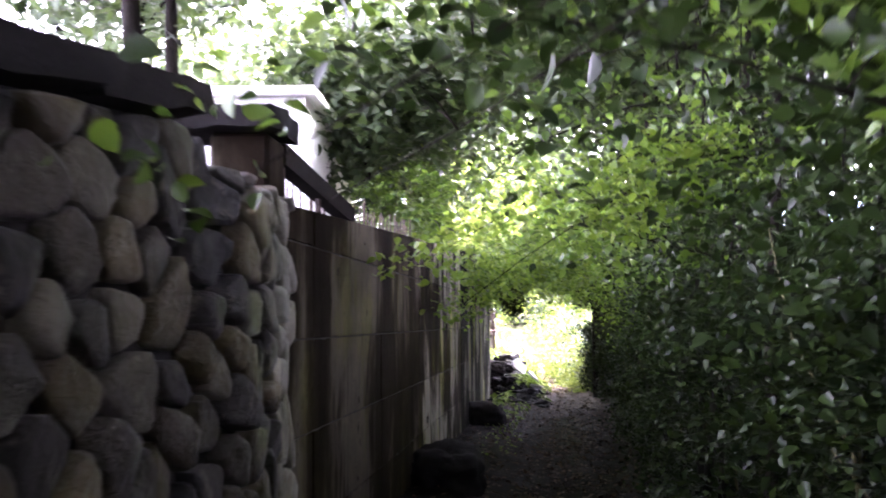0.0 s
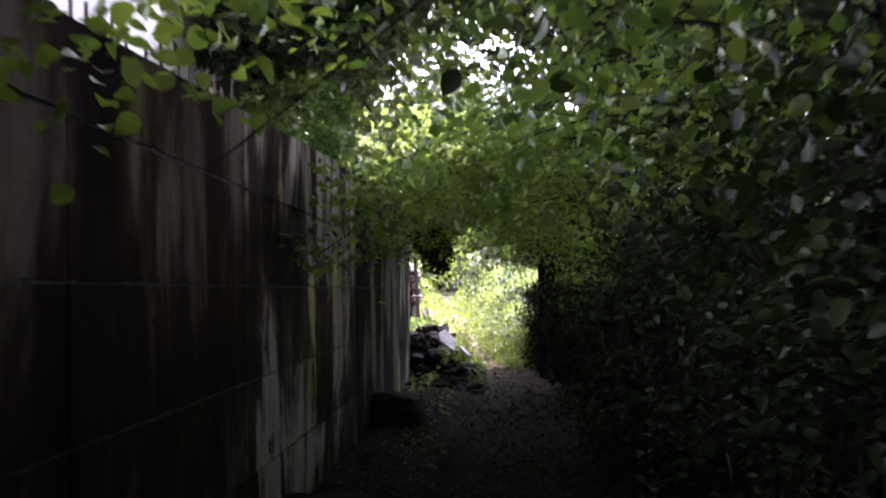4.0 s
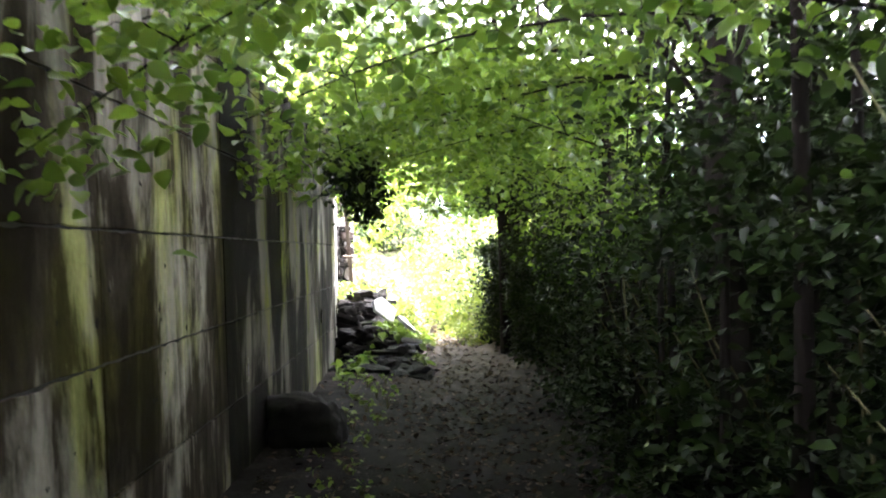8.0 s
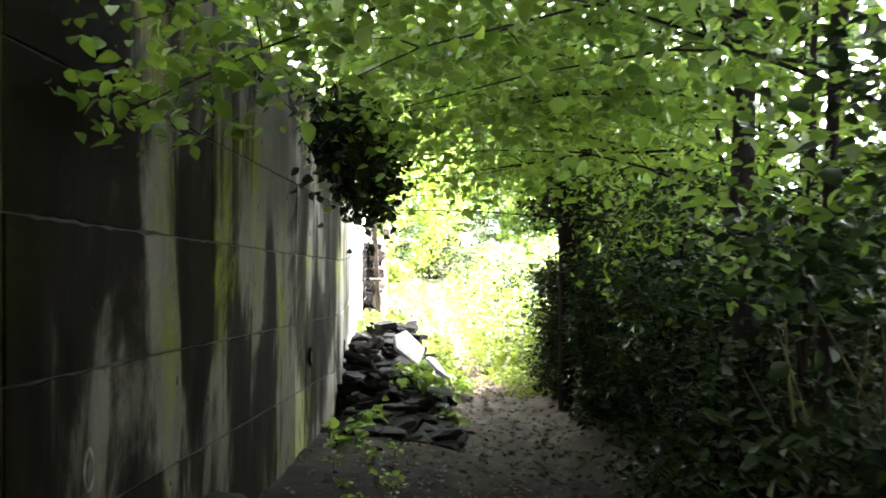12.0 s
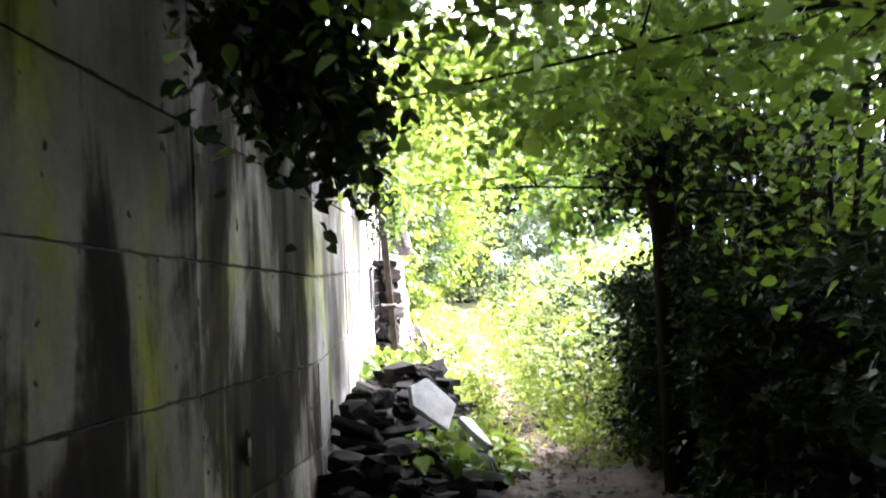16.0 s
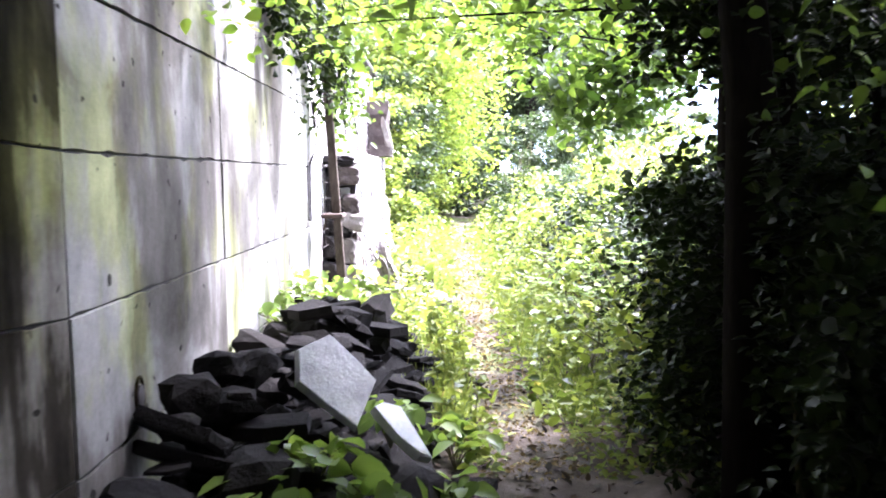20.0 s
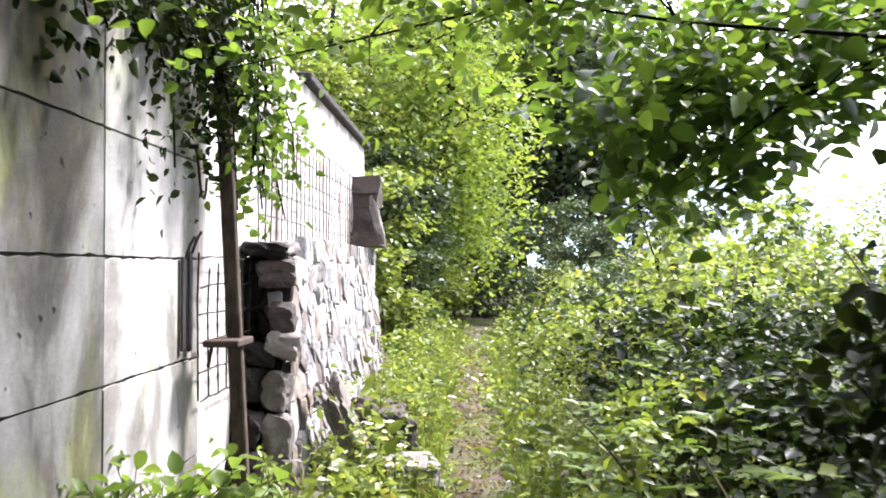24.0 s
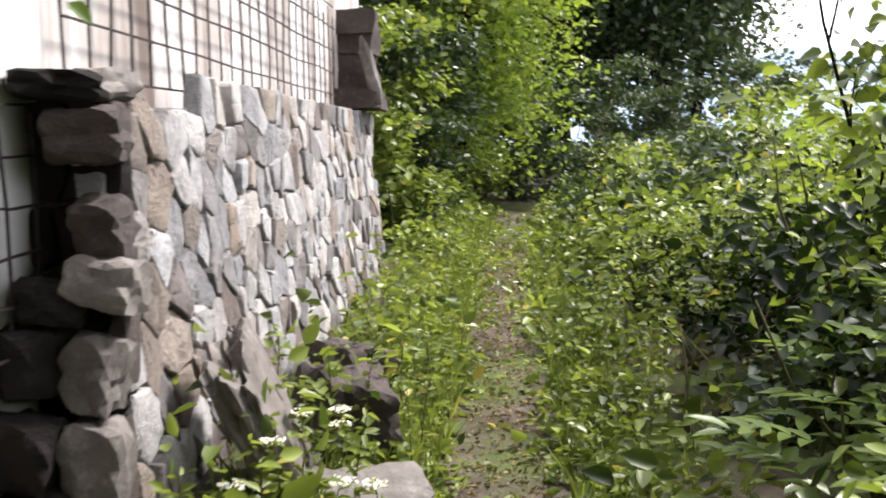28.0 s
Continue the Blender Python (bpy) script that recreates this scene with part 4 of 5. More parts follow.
wire_mesh(31.79, 37.4, 1.75, 2.65, 0.225, 0.18, 0.035, "rusty wire mesh along the top of a rubble wall")


def build_pillar():
    pillar = empty("stone_pier", 0.05, 38.3, 1.9)
    tagged(pillar, "broken pier of brown stones on a rubble wall", "stone pier")
    r = random.Random(4)
    for x0, y0, z0, x1, y1, z1 in ((-0.1, 37.75, 1.84, 0.34, 38.6, 2.0), (-0.1, 37.95, 1.98, 0.3, 38.5, 2.16), (-0.1, 38.0, 2.13, 0.28, 38.5, 2.36), (-0.1, 37.98, 2.33, 0.31, 38.5, 2.52), (-0.1, 37.92, 2.49, 0.3, 38.5, 2.7)):
        bm = bmesh.new()
        box(bm, (x0, y0, z0), (x1, y1, z1))
        bmesh.ops.subdivide_edges(bm, edges=bm.edges[:], cuts=3, use_grid_fill=True)
        for v in bm.verts:
            v.co += Vector((noise.noise(v.co * 5), noise.noise(v.co * 5 + Vector((7, 0, 0))), 0.4 * noise.noise(v.co * 6))) * 0.05
        crisp(part("block", bm, BROWNSTONE, pillar, smooth=True), 30)
    bm = bmesh.new()
    rock(bm, (0.1, 0.12, 0.55), r, (0.3, 37.75, 2.15), (0.3, -0.2, 0))
    part("leaning_stone", bm, GREYSTONE, pillar)


build_pillar()


# ---- trees and bushes ----
def bent(a, b, sag, r, n=5, wander=0.05):
    a, b = Vector(a), Vector(b)
    return [a.lerp(b, k / n) + Vector((r.uniform(-1, 1), r.uniform(-1, 1), 0)) * wander * (b - a).length * math.sin(math.pi * k / n) + Vector((0, 0, sag * math.sin(math.pi * k / n))) for k in range(n + 1)]


def spray(limb, n, spread, flat, r):
    """Leaf places in flat sprays round a limb."""
    pts = np.array([p[:] for p in limb])
    k = rng.beta(1.6, 1.0, n) * (len(pts) - 1)
    i = np.minimum(k.astype(int), len(pts) - 2)
    base = pts[i] + (pts[i + 1] - pts[i]) * (k - i)[:, None]
    clump = rng.normal(size=(40, 3)) * spread * np.array([1, 1, flat])
    return base + clump[rng.integers(0, 40, n)] + rng.normal(size=(n, 3)) * spread * 0.3 * np.array([1, 1, flat])


def tree(name, x, y, height, radius, targets, count, leaf, size, spread, label, seed, category="tree", flat=0.5, test=clear, lean=(0, 0), bark=None, group="", z=None, fine=False):
    r = random.Random(seed)
    g = (ground_z(x, y) if z is None else z) - 0.05
    thing = empty(name, x, y, g)
    tagged(thing, label, category, group)
    top = (x + lean[0], y + lean[1], g + height)
    trunk = bent((x, y, g), top, 0, r, 6, 0.014)
    bm = bmesh.new()
    tube(bm, trunk, [radius * (1.25 - 1.0 * k / 6) if k else radius * 1.5 for k in range(7)], 8)
    part("trunk", bm, bark or BARK, thing, smooth=True)
    places = []
    for i, t in enumerate(targets):
        k = r.uniform(0.35, 0.9) if len(t) < 4 else t[3]
        f = k * 6
        start = trunk[int(f)].lerp(trunk[min(6, int(f) + 1)], f - int(f))
        limb = bent(start, t[:3], r.uniform(0.05, 0.3), r)
        bm = bmesh.new()
        rr = min(radius * 0.4, 0.01 + 0.07 * radius) if fine else radius * 0.4
        tube(bm, limb, [rr * (1 - 0.85 * q / 5) for q in range(6)], 6)
        for _ in range(6 if fine else 4):
            q = r.randint(1, 4)
            tip = limb[q] + Vector((r.uniform(-1, 1), r.uniform(-1, 1), r.uniform(-0.4, 0.5))) * spread * r.uniform(0.8, 2.0)
            tw = max(rr * 0.4, 0.0035)
            tube(bm, bent(limb[q], tip, 0.05, r, 3), [tw, tw * 0.8, tw * 0.55, tw * 0.3], 4)
        part("limb", bm, bark or BARK, thing, smooth=True)
        places.append(spray(limb, count // len(targets), spread, flat, r))
    p = np.concatenate(places)
    p = test(p) if test else p
    leaves("crown", p, size, leaf, thing, fine=fine, width=0.72 if fine else 0.62)
    return thing


def bush(name, lo, hi, count, leaf, size, label, seed, test=clear, category="bush", stems=5, shape=0.0, group="", droop=0.2, mound=False):
    """A bush that fills a box with clumps of leaves on stems."""
    r = random.Random(seed)
    x, y = (lo[0] + hi[0]) / 2, (lo[1] + hi[1]) / 2
    g = ground_z(x, y) - 0.03
    thing = empty(name, x, y, g)
    tagged(thing, label, category, group)
    for _ in range(stems):
        a = (x + r.uniform(-0.25, 0.25), y + r.uniform(-0.35, 0.35), g)
        b = (r.uniform(lo[0], hi[0]), r.uniform(lo[1], hi[1]), g + (hi[2] - g) * r.uniform(0.6, 1.0))
        bm = bmesh.new()
        tube(bm, bent(a, b, 0.0, r, 4), [0.014, 0.012, 0.009, 0.006, 0.003], 5)
        part("stem", bm, STEM, thing, smooth=True)
    clumps = 26 if test else 20
    c = np.stack([rng.uniform(lo[k], hi[k], clumps) for k in range(3)], 1)
    p = c[rng.integers(0, clumps, count)] + rng.normal(size=(count, 3)) * np.array([0.2, 0.2, 0.1])
    if mound:
        u = (p[:, :2] - np.array([x, y])) / np.array([(hi[0] - lo[0]) / 2, (hi[1] - lo[1]) / 2])
        dome = np.sqrt(np.clip(1 - 0.8 * (u ** 2).sum(1), 0.02, 1))
        p[:, 2] = g + (hi[2] - g) * dome * rng.uniform(0.2, 1.08, count) ** 0.5 + rng.normal(size=count) * 0.06
        holes = np.array([noise.noise(Vector(q) * 3.1) + 0.6 * noise.noise(Vector(q) * 7.3) for q in p])
        p = p[holes > -0.02]
    mid, half = (np.array(lo) + np.array(hi)) / 2, (np.array(hi) - np.array(lo)) / 2
    q = (p - mid) / half
    if shape:
        p = p[(q[:, 0] ** 2 + q[:, 1] ** 2) * shape + np.maximum(q[:, 2], 0) ** 2 < 1.15]
    p = p[p[:, 2] > g + 0.02]
    p = test(p) if test else p
    leaves("foliage", p, size, leaf, thing, droop=droop)
    return thing


def hedge_row():
    """Woodland edge on the far side of the path: undergrowth, slim trunks and boughs that arch over to the wall."""
    r = random.Random(31)
    y = -9.0
    k = 0
    while y < 26.3:
        tx, g = track_x(y), lerp(y, GROUND)
        bush("undergrowth_bush", (tx + ((0.72, 1.05, 0.8)[k % 3] if y < 23 else 1.0), y - 0.6, g), (tx + 2.1, y + 0.6, g + (2.1 if k % 2 else 1.6)), 4600, LEAF_SHADED, 0.066, "dense woodland undergrowth beside a path, shade in its leaf colour", k, group="undergrowth along the path")
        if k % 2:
            bush("undergrowth_bush", (tx + 1.9, y - 1.1, g), (tx + 3.6, y + 1.1, g + 2.2), 4200, LEAF_SHADED, 0.14, "dense woodland undergrowth beside a path, shade in its leaf colour", 2000 + k, group="undergrowth along the path", stems=3)
            # Big-leaved back row hidden behind the hedge, added to block light from the side.
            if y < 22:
                bush("undergrowth_bush", (tx + 3.4, y - 1.2, g), (tx + 5.2, y + 1.2, lerp(y, EYES) + 0.9), 5600, LEAF_SHADED, 0.2, "dense woodland undergrowth beside a path, shade in its leaf colour", 3000 + k, group="undergrowth along the path", stems=3)
        y += 1.0
        k += 1
    y = -9.0
    while y < 29.4:
        tx, g = track_x(y), lerp(y, GROUND)
        x = tx + r.uniform(1.25, 2.3) + (0.7 if y > 26 else 0)
        ez = lerp(y, EYES)
        targets = [(tx - 0.2 + r.uniform(-0.5, 0.3), y + r.uniform(-0.4, 1.2), ez + r.uniform(0.7, 1.2)),
                   (wall_x(y) + r.uniform(0.1, 0.9), y + r.uniform(0.3, 1.6), ez + r.uniform(0.55, 1.2)),
                   (tx + 0.3, y + r.uniform(-0.8, 0.8), ez + r.uniform(1.0, 1.8))]
        if int(y * 3) % 2 and y < 18:
            targets = targets[:2]
        if y < 11.5 and int(y * 7) % 3:
            targets = targets[:1] + targets[2:]
        # Leaf colour steps with the light: shade-dark first, brightest near the open end.
        tree("woodland_tree", x, y, r.uniform(3.8, 5.0), r.uniform(0.03, 0.075), targets, 900, LEAF_SHADED if y < 5.5 else LEAF_WOOD if y < 17 else LEAF_BOUGH, 0.072, 0.32, "slim dark-barked tree arching over a path", 100 + int(y * 10), group="woodland trees along the path", lean=(r.uniform(-0.4, 0.3), r.uniform(-0.4, 0.4)), fine=True)
        y += r.uniform(1.0, 1.5)


hedge_row()


def terrace_shrubs():
    # Unseen thickets behind the start, added to stop light from the rear.
    for k, (x0, y0, x1, y1, h) in enumerate(((-3.4, -8.5, -0.6, -6.5, 5.5), (-0.8, -9.2, 1.6, -7.2, 5.5), (-5.5, -7, -3, -4, 4.5))):
        g = ground_z((x0 + x1) / 2, (y0 + y1) / 2)
        bush("thicket_bush", (x0, y0, g), (x1, y1, g + h), 9000, LEAF_SHADED, 0.16, "unseen thicket behind the start, added to block light", 1750 + k, test=None, group="thickets behind the old wall")
    for k, y in enumerate((21.5, 23.4)):
        x = wall_x(y) - 1.5
        bush("terrace_shrub", (x - 0.9, y - 1.1, 2.8), (x + 0.7, y + 1.1, 4.7 + 0.3 * (k % 3)), 3400, LEAF_WOOD, 0.12, "leafy green shrub on the terrace behind a wall", 1700 + k, group="shrubs on the terrace", stems=5, shape=0.5)


terrace_shrubs()


def hedge_poles():
    """Thin dark stems that stand in front of the undergrowth."""
    r = random.Random(19)
    for k in range(34):
        y = -3 + 0.86 * k + r.uniform(-0.3, 0.3)
        x = track_x(y) + r.uniform(0.95, 1.4)
        ez = lerp(y, EYES)
        targets = [(x + r.uniform(-0.1, 1.3), y + r.uniform(-0.6, 0.6), ez + r.uniform(-0.2, 1.0 if y < 14 else 0.75)) for _ in range(4)]
        # Stems under the canopy take leaves coloured for shade, later ones brighter leaves.
        tree("hedge_stem", x, y, r.uniform(3.4, 4.6), r.choice((0.01, 0.012, 0.016, 0.02, 0.03)), targets, 650 if y > 16 else 1700, LEAF_BOUGH if y > 16 else LEAF_SHADED, 0.072, 0.36, "thin dark stem at the edge of the undergrowth", 1500 + k, category="sapling", group="thin stems along the path", lean=(r.uniform(-0.15, 0.45), r.uniform(-0.3, 0.3)), fine=True)


hedge_poles()


def edge_trunks():
    """Straight dark trunks at the very edge of the path."""
    r = random.Random(29)
    for k, (y, off, rad) in enumerate(((3.2, 0.95, 0.04), (5.0, 0.88, 0.025), (7.4, 0.95, 0.05), (9.3, 0.86, 0.03), (11.2, 0.92, 0.055), (12.6, 0.84, 0.028), (13.9, 0.9, 0.06), (14.6, 0.86, 0.035), (16.2, 0.88, 0.03), (17.6, 0.95, 0.05), (19.4, 0.9, 0.03), (21.3, 0.98, 0.045), (22.6, 1.0, 0.03))):
        x, ez, rad = track_x(y) + off + 0.12, lerp(y, EYES), rad * 0.65
        targets = [(x + r.uniform(-0.2, 0.9), y + r.uniform(-0.6, 0.6), ez + r.uniform(0.9, 1.6)) for _ in range(3)]
        tree("woodland_tree", x, y, 4.8, rad, targets, 650, LEAF_BOUGH if y > 12 else LEAF_SHADED, 0.07, 0.3, "straight dark trunk beside the path", 1600 + k, group="woodland trees along the path", lean=(r.uniform(0.0, 0.25), r.uniform(-0.1, 0.1)), fine=True)


edge_trunks()


def off_path(p):
    """Keeps the leaves of low boughs at arm's length from the head of a walker."""
    x, y, z = p.T
    return p[(np.hypot(x - lookup(TRACK, y) + 0.15, z - lookup(EYES, y)) > 0.8) & ((y < 28.7) | (x > lookup(TRACK, y) + 0.2) | (z > 2.2))]


def low_boughs():
    """Trees whose boughs droop low over the path and in front of the wall."""
    r = random.Random(61)
    for x, y, ends in ((1.3, 3.4, ((-1.0, 3.5, 2.92), (-0.5, 3.2, 3.0), (0.2, 3.3, 3.05), (0.5, 3.0, 2.95))),
                       (1.5, 7.6, ((-0.55, 8.4, 2.5), (-0.9, 9.0, 2.75), (0.1, 8.2, 2.85))),
                       (1.7, 12.6, ((-0.75, 13.3, 2.25), (-0.2, 13.0, 2.5), (-0.5, 13.8, 2.7))),
                       (2.1, 16.6, ((-0.35, 17.2, 2.25), (-0.5, 17.6, 2.6), (0.3, 17.0, 2.6), (-0.1, 16.6, 2.75))),
                       (2.4, 18.4, ((0.2, 19.4, 2.75), (0.6, 19.2, 2.8), (-0.1, 19.8, 2.8), (0.9, 19.6, 2.9))),
                       (2.6, 21.4, ((0.3, 21.8, 3.2), (0.7, 22.2, 3.3), (0.0, 22.6, 3.4), (1.0, 21.6, 3.3), (0.4, 23.0, 3.3))),
                       (2.6, 20.0, ((0.2, 20.8, 2.6), (0.6, 21.2, 2.6), (1.0, 20.6, 2.6), (0.0, 21.6, 2.9), (0.3, 22.0, 2.95))),
                       (2.9, 23.6, ((0.5, 24.2, 2.7), (1.2, 23.8, 2.45), (1.7, 24.6, 2.35))),
                       (3.0, 26.2, ((0.4, 26.0, 3.5), (0.8, 26.8, 3.5), (0.3, 27.0, 3.6), (1.2, 26.4, 3.4), (1.6, 27.2, 3.3))),
                       (3.6, 29.3, ((1.75, 29.4, 1.84), (2.1, 29.5, 1.8), (2.3, 29.3, 1.9), (1.95, 29.2, 2.0), (1.9, 29.6, 2.2))),
                       (3.2, 28.2, ((1.3, 29.0, 2.5), (1.6, 28.6, 2.6), (2.7, 28.0, 2.6), (0.7, 28.9, 2.7)))):
        tree("woodland_tree", x, y, 3.4, 0.028, [(*e, 0.75) for e in ends], (420 if y > 28 else 640) * len(ends), LEAF_BOUGH if 7 < y < 27 else LEAF_WOOD, 0.1 if y > 29 else 0.07, 0.19, "slim tree with a leafy bough drooping over the path", int(y * 7), test=off_path, flat=0.55, fine=True, group="woodland trees along the path")
    for x, y, rad in ((2.15, 15.9, 0.085), (2.0, 15.1, 0.07), (2.4, 24.9, 0.11), (2.55, 25.7, 0.09), (2.62, 25.1, 0.075), (1.75, 10.4, 0.06), (1.35, 5.6, 0.07), (2.35, 19.0, 0.07), (3.0, 26.8, 0.08)):
        ez = lerp(y, EYES)
        targets = [(x + r.uniform(-1.6, 0.8), y + r.uniform(-1, 1), ez + r.uniform(1.6, 3.4)) for _ in range(5)]
        tree("woodland_tree", x, y, 5.2, rad, targets, 1100, LEAF_WOOD, 0.08, 0.45, "dark upright trunk at the woodland edge", 40 + int(y * 7), group="woodland trees along the path", lean=(r.uniform(-0.3, 0.3), r.uniform(-0.2, 0.2)), fine=True)


low_boughs()


def ivy_mass():
    for k, (x0, y0, x1, y1, h, n) in enumerate(((2.4, 23.9, 3.6, 25.8, 3.3, 17000), (2.5, 25.4, 3.9, 27.2, 3.0, 14000), (2.2, 21.5, 3.3, 24.2, 1.7, 8000), (2.15, 23.4, 2.9, 25.8, 2.5, 17000), (2.3, 25.4, 3.2, 26.8, 1.6, 13000), (3.0, 24.0, 4.3, 27.6, 3.8, 20000))):
        g = lerp(y0, GROUND)
        # The thicket's deep shadow comes from its near-black leaf colour.
        bush("ivy_clad_bush", (x0, y0, g), (x1, y1, g + h), n, LEAF_SHADED_IVY, 0.062, "ivy-covered thicket with shade-darkened leaves beside the path", 830 + k, group="ivy thickets", stems=6)


ivy_mass()


def overhead(p):
    """Keeps the big leaves of tall trees well away from the walker."""
    x, y, z = p.T
    return p[np.hypot(x - lookup(TRACK, y), z - lookup(EYES, y)) > 1.9]


def far_trees():
    r = random.Random(77)
    # Kinds 0, 2 and 3 are added, mostly out of view, to darken the path.
    for x, y, h, kind in ((3.2, -8, 8.6, 0), (3.4, -4, 8.6, 0), (3.4, 0, 8.6, 0), (3.6, 4, 8.6, 0), (3.4, 8, 8.6, 0), (3.7, 12, 8.6, 0), (4.0, 16, 8.6, 0), (4.2, 20, 8.6, 0), (4.6, 23.5, 8.6, 0), (2.0, -11, 7, 2), (-1.5, -12, 7, 2), (0.5, -13, 7, 2), (8.2, -4, 7.5, 2), (8.0, 2, 7.5, 2),
                          (-3.4, -5, 6.8, 3), (-3.8, -1, 9.5, 3), (-3.8, 3.5, 9.5, 3), (-3.9, 8, 9.5, 3), (-3.8, 12, 9.6, 3), (-4.6, 16, 9.6, 3), (-6.5, 21, 9.6, 3), (-2.6, 24.5, 5.0, 3), (-2.4, 28, 4.4, 3), (-6.5, -3, 6, 1), (-8.0, 31, 8, 1), (-4.5, 32, 8, 1),  (-4.0, 27, 6, 1), (-3.5, 34, 6, 1)):
        g = ground_z(x, y)
        near = 0 < x < 5
        low = 0.82 if kind == 0 else 0.7 if kind == 3 else 0.12 if kind == 2 else 0.3
        targets = [(x + r.uniform(-5 if near else -2, 3.4 if kind == 3 else 2), y + r.uniform(-2.4, 2.4), g + h * r.uniform(low, 1.0)) for _ in range(11)]
        label = ("leafy tree added high over the path to block skylight", "light green tree on the terrace behind the wall", "leafy tree out of view, added to block light", "leafy terrace tree added to keep skylight off the path")[kind]
        tree("tree", x, y, h * 0.9, 0.1, targets, 4500 if kind == 1 else 14000 if kind in (0, 3) else 8500, LEAF_LIGHT if kind == 1 else LEAF_DARK, 0.14 if kind == 1 else 0.24, 0.8 if kind == 1 else 1.0, label, 300 + int(y) + kind, test=overhead, flat=0.7)


far_trees()


def hollow(p):
    """Leaves a bare hollow low down inside the brambles."""
    x, y, z = p.T
    off = x - lookup(TRACK, y)
    rim = 0.62 + 0.2 * np.sin(3.1 * y) + 0.14 * np.sin(5.3 * x + 1)
    return clear(p[~((off > 0.72 + 0.1 * np.sin(4 * y)) & (off < 3) & (y > 29) & (y < 37) & (z - lookup(GROUND, y) < rim))])


def right_shrubs():
    r = random.Random(55)
    for y in np.arange(26.6, 48, 1.6):
        for col in range(4):
            x = track_x(y) + (1.0, 1.75, 2.8, 4.2)[col] + r.uniform(-0.12, 0.12) + (0.2 if col == 0 and y > 31 else 0)
            g = ground_z(x, y)
            h = max(0.5, (0.8, 1.62, 1.95, 2.3)[col] + r.uniform(-0.35, 0.25) - 0.035 * max(0.0, y - 33))
            kind = r.choice((LEAF_SHRUB, LEAF_SHRUB, LEAF_SHRUB, LEAF_LIGHT, LEAF_DARK))
            broad = r.uniform(0.75, 1.35)
            wide = (0.6, 0.8, 0.95, 1.1)[col]
            bush("bramble_bush", (x - wide, y - 1.1, g), (x + wide, y + 1.1, g + h), int(4300 / broad ** 1.5) if y < 36 else 1700, kind, 0.058 * broad if y < 36 else 0.1, "dense sunlit bramble and sapling thicket beside the path", 700 + int(y * 10) + col, shape=0.5, group="brambles along the path", stems=4, mound=True, test=hollow)
            # Inner bushes of near-black leaves stand for the shade in the gaps.
            if col and y > 28:
                bush("undergrowth_bush", (x - 0.7 * wide, y - 0.9, g), (x + wide, y + 0.9, g + 0.66 * h), 2600, LEAF_SHADED, 0.085, "near-black leaves added for shade inside the brambles", 5000 + int(y * 10) + col, group="undergrowth along the path", stems=2)


right_shrubs()


def pinnate_plant(x, y, h, seed, fronds=7, length=0.36):
    """A young ash: one stem and pinnate leaves of paired leaflets."""
    r = random.Random(seed)
    g = ground_z(x, y) - 0.02
    thing = empty("ash_seedling", x, y, g)
    tagged(thing, "young ash plant with bright pinnate leaves", "plant", "ash seedlings in the thicket")
    line = bent((x, y, g), (x + r.uniform(-0.1, 0.1), y + r.uniform(-0.1, 0.1), g + h), 0, r, 4)
    bm = bmesh.new()
    tube(bm, line, [0.008, 0.007, 0.006, 0.005, 0.004], 5)
    part("stem", bm, STEM, thing)
    for k in range(fronds):
        a = k * 2.4 + r.uniform(-0.3, 0.3)
        start = line[2].lerp(line[4], (k + 0.5) / fronds)
        ln = length * r.uniform(0.75, 1.15)
        d = Vector((math.cos(a), math.sin(a), r.uniform(0.05, 0.6))).normalized()
        rachis = [start + d * ln * q + Vector((0, 0, -0.22 * ln * q * q)) for q in np.linspace(0, 1, 6)]
        side = Vector((-math.sin(a), math.cos(a), 0))
        p, along = [], []
        for q in (0.28, 0.46, 0.64, 0.82):
            at = start + d * ln * q + Vector((0, 0, -0.22 * ln * q * q))
            for sgn in (1, -1):
                p.append(at)
                along.append(side * sgn + d * 0.7)
        p.append(rachis[-1])
        along.append(d)
        p, along = np.array([q[:] for q in p]), np.array([q[:] for q in along])
        nrm = np.tile([0, 0, 1.0], (len(p), 1)) + rng.normal(size=(len(p), 3)) * 0.15
        v, f = leaf_arrays(p, along, nrm, rng.uniform(0.09, 0.13, len(p)), 0.36, 0.1, True)
        quads("leaf", v, f, LEAF_ASH, thing)


def young_growth():
    r = random.Random(8)
    for i in range(15):
        y = r.uniform(27.6, 31.4)
        x = track_x(y) + r.uniform(0.65, 1.7)
        pinnate_plant(x, y, 0.45 + 0.45 * (x - track_x(y) - 0.5) + r.uniform(0, 0.2), 900 + i)
    for i, (x, y, h, lx) in enumerate(((3.1, 32.5, 2.2, -0.5), (3.9, 34.5, 1.7, 0.1), (4.6, 34.5, 1.8, -0.2))):
        g = ground_z(x, y)
        targets = [(x + lx * k + r.uniform(-0.3, 0.3), y + r.uniform(-0.3, 0.3), g + h * k, max(0.2, k - 0.1)) for k in (0.45, 0.6, 0.75, 0.9, 1.05)]
        tree("sapling", x, y, h, 0.013, targets, 420, LEAF_SHRUB, 0.085, 0.14, "thin sapling rising out of the brambles", 60 + i, test=None, lean=(lx, 0), fine=True, bark=BARK)


young_growth()


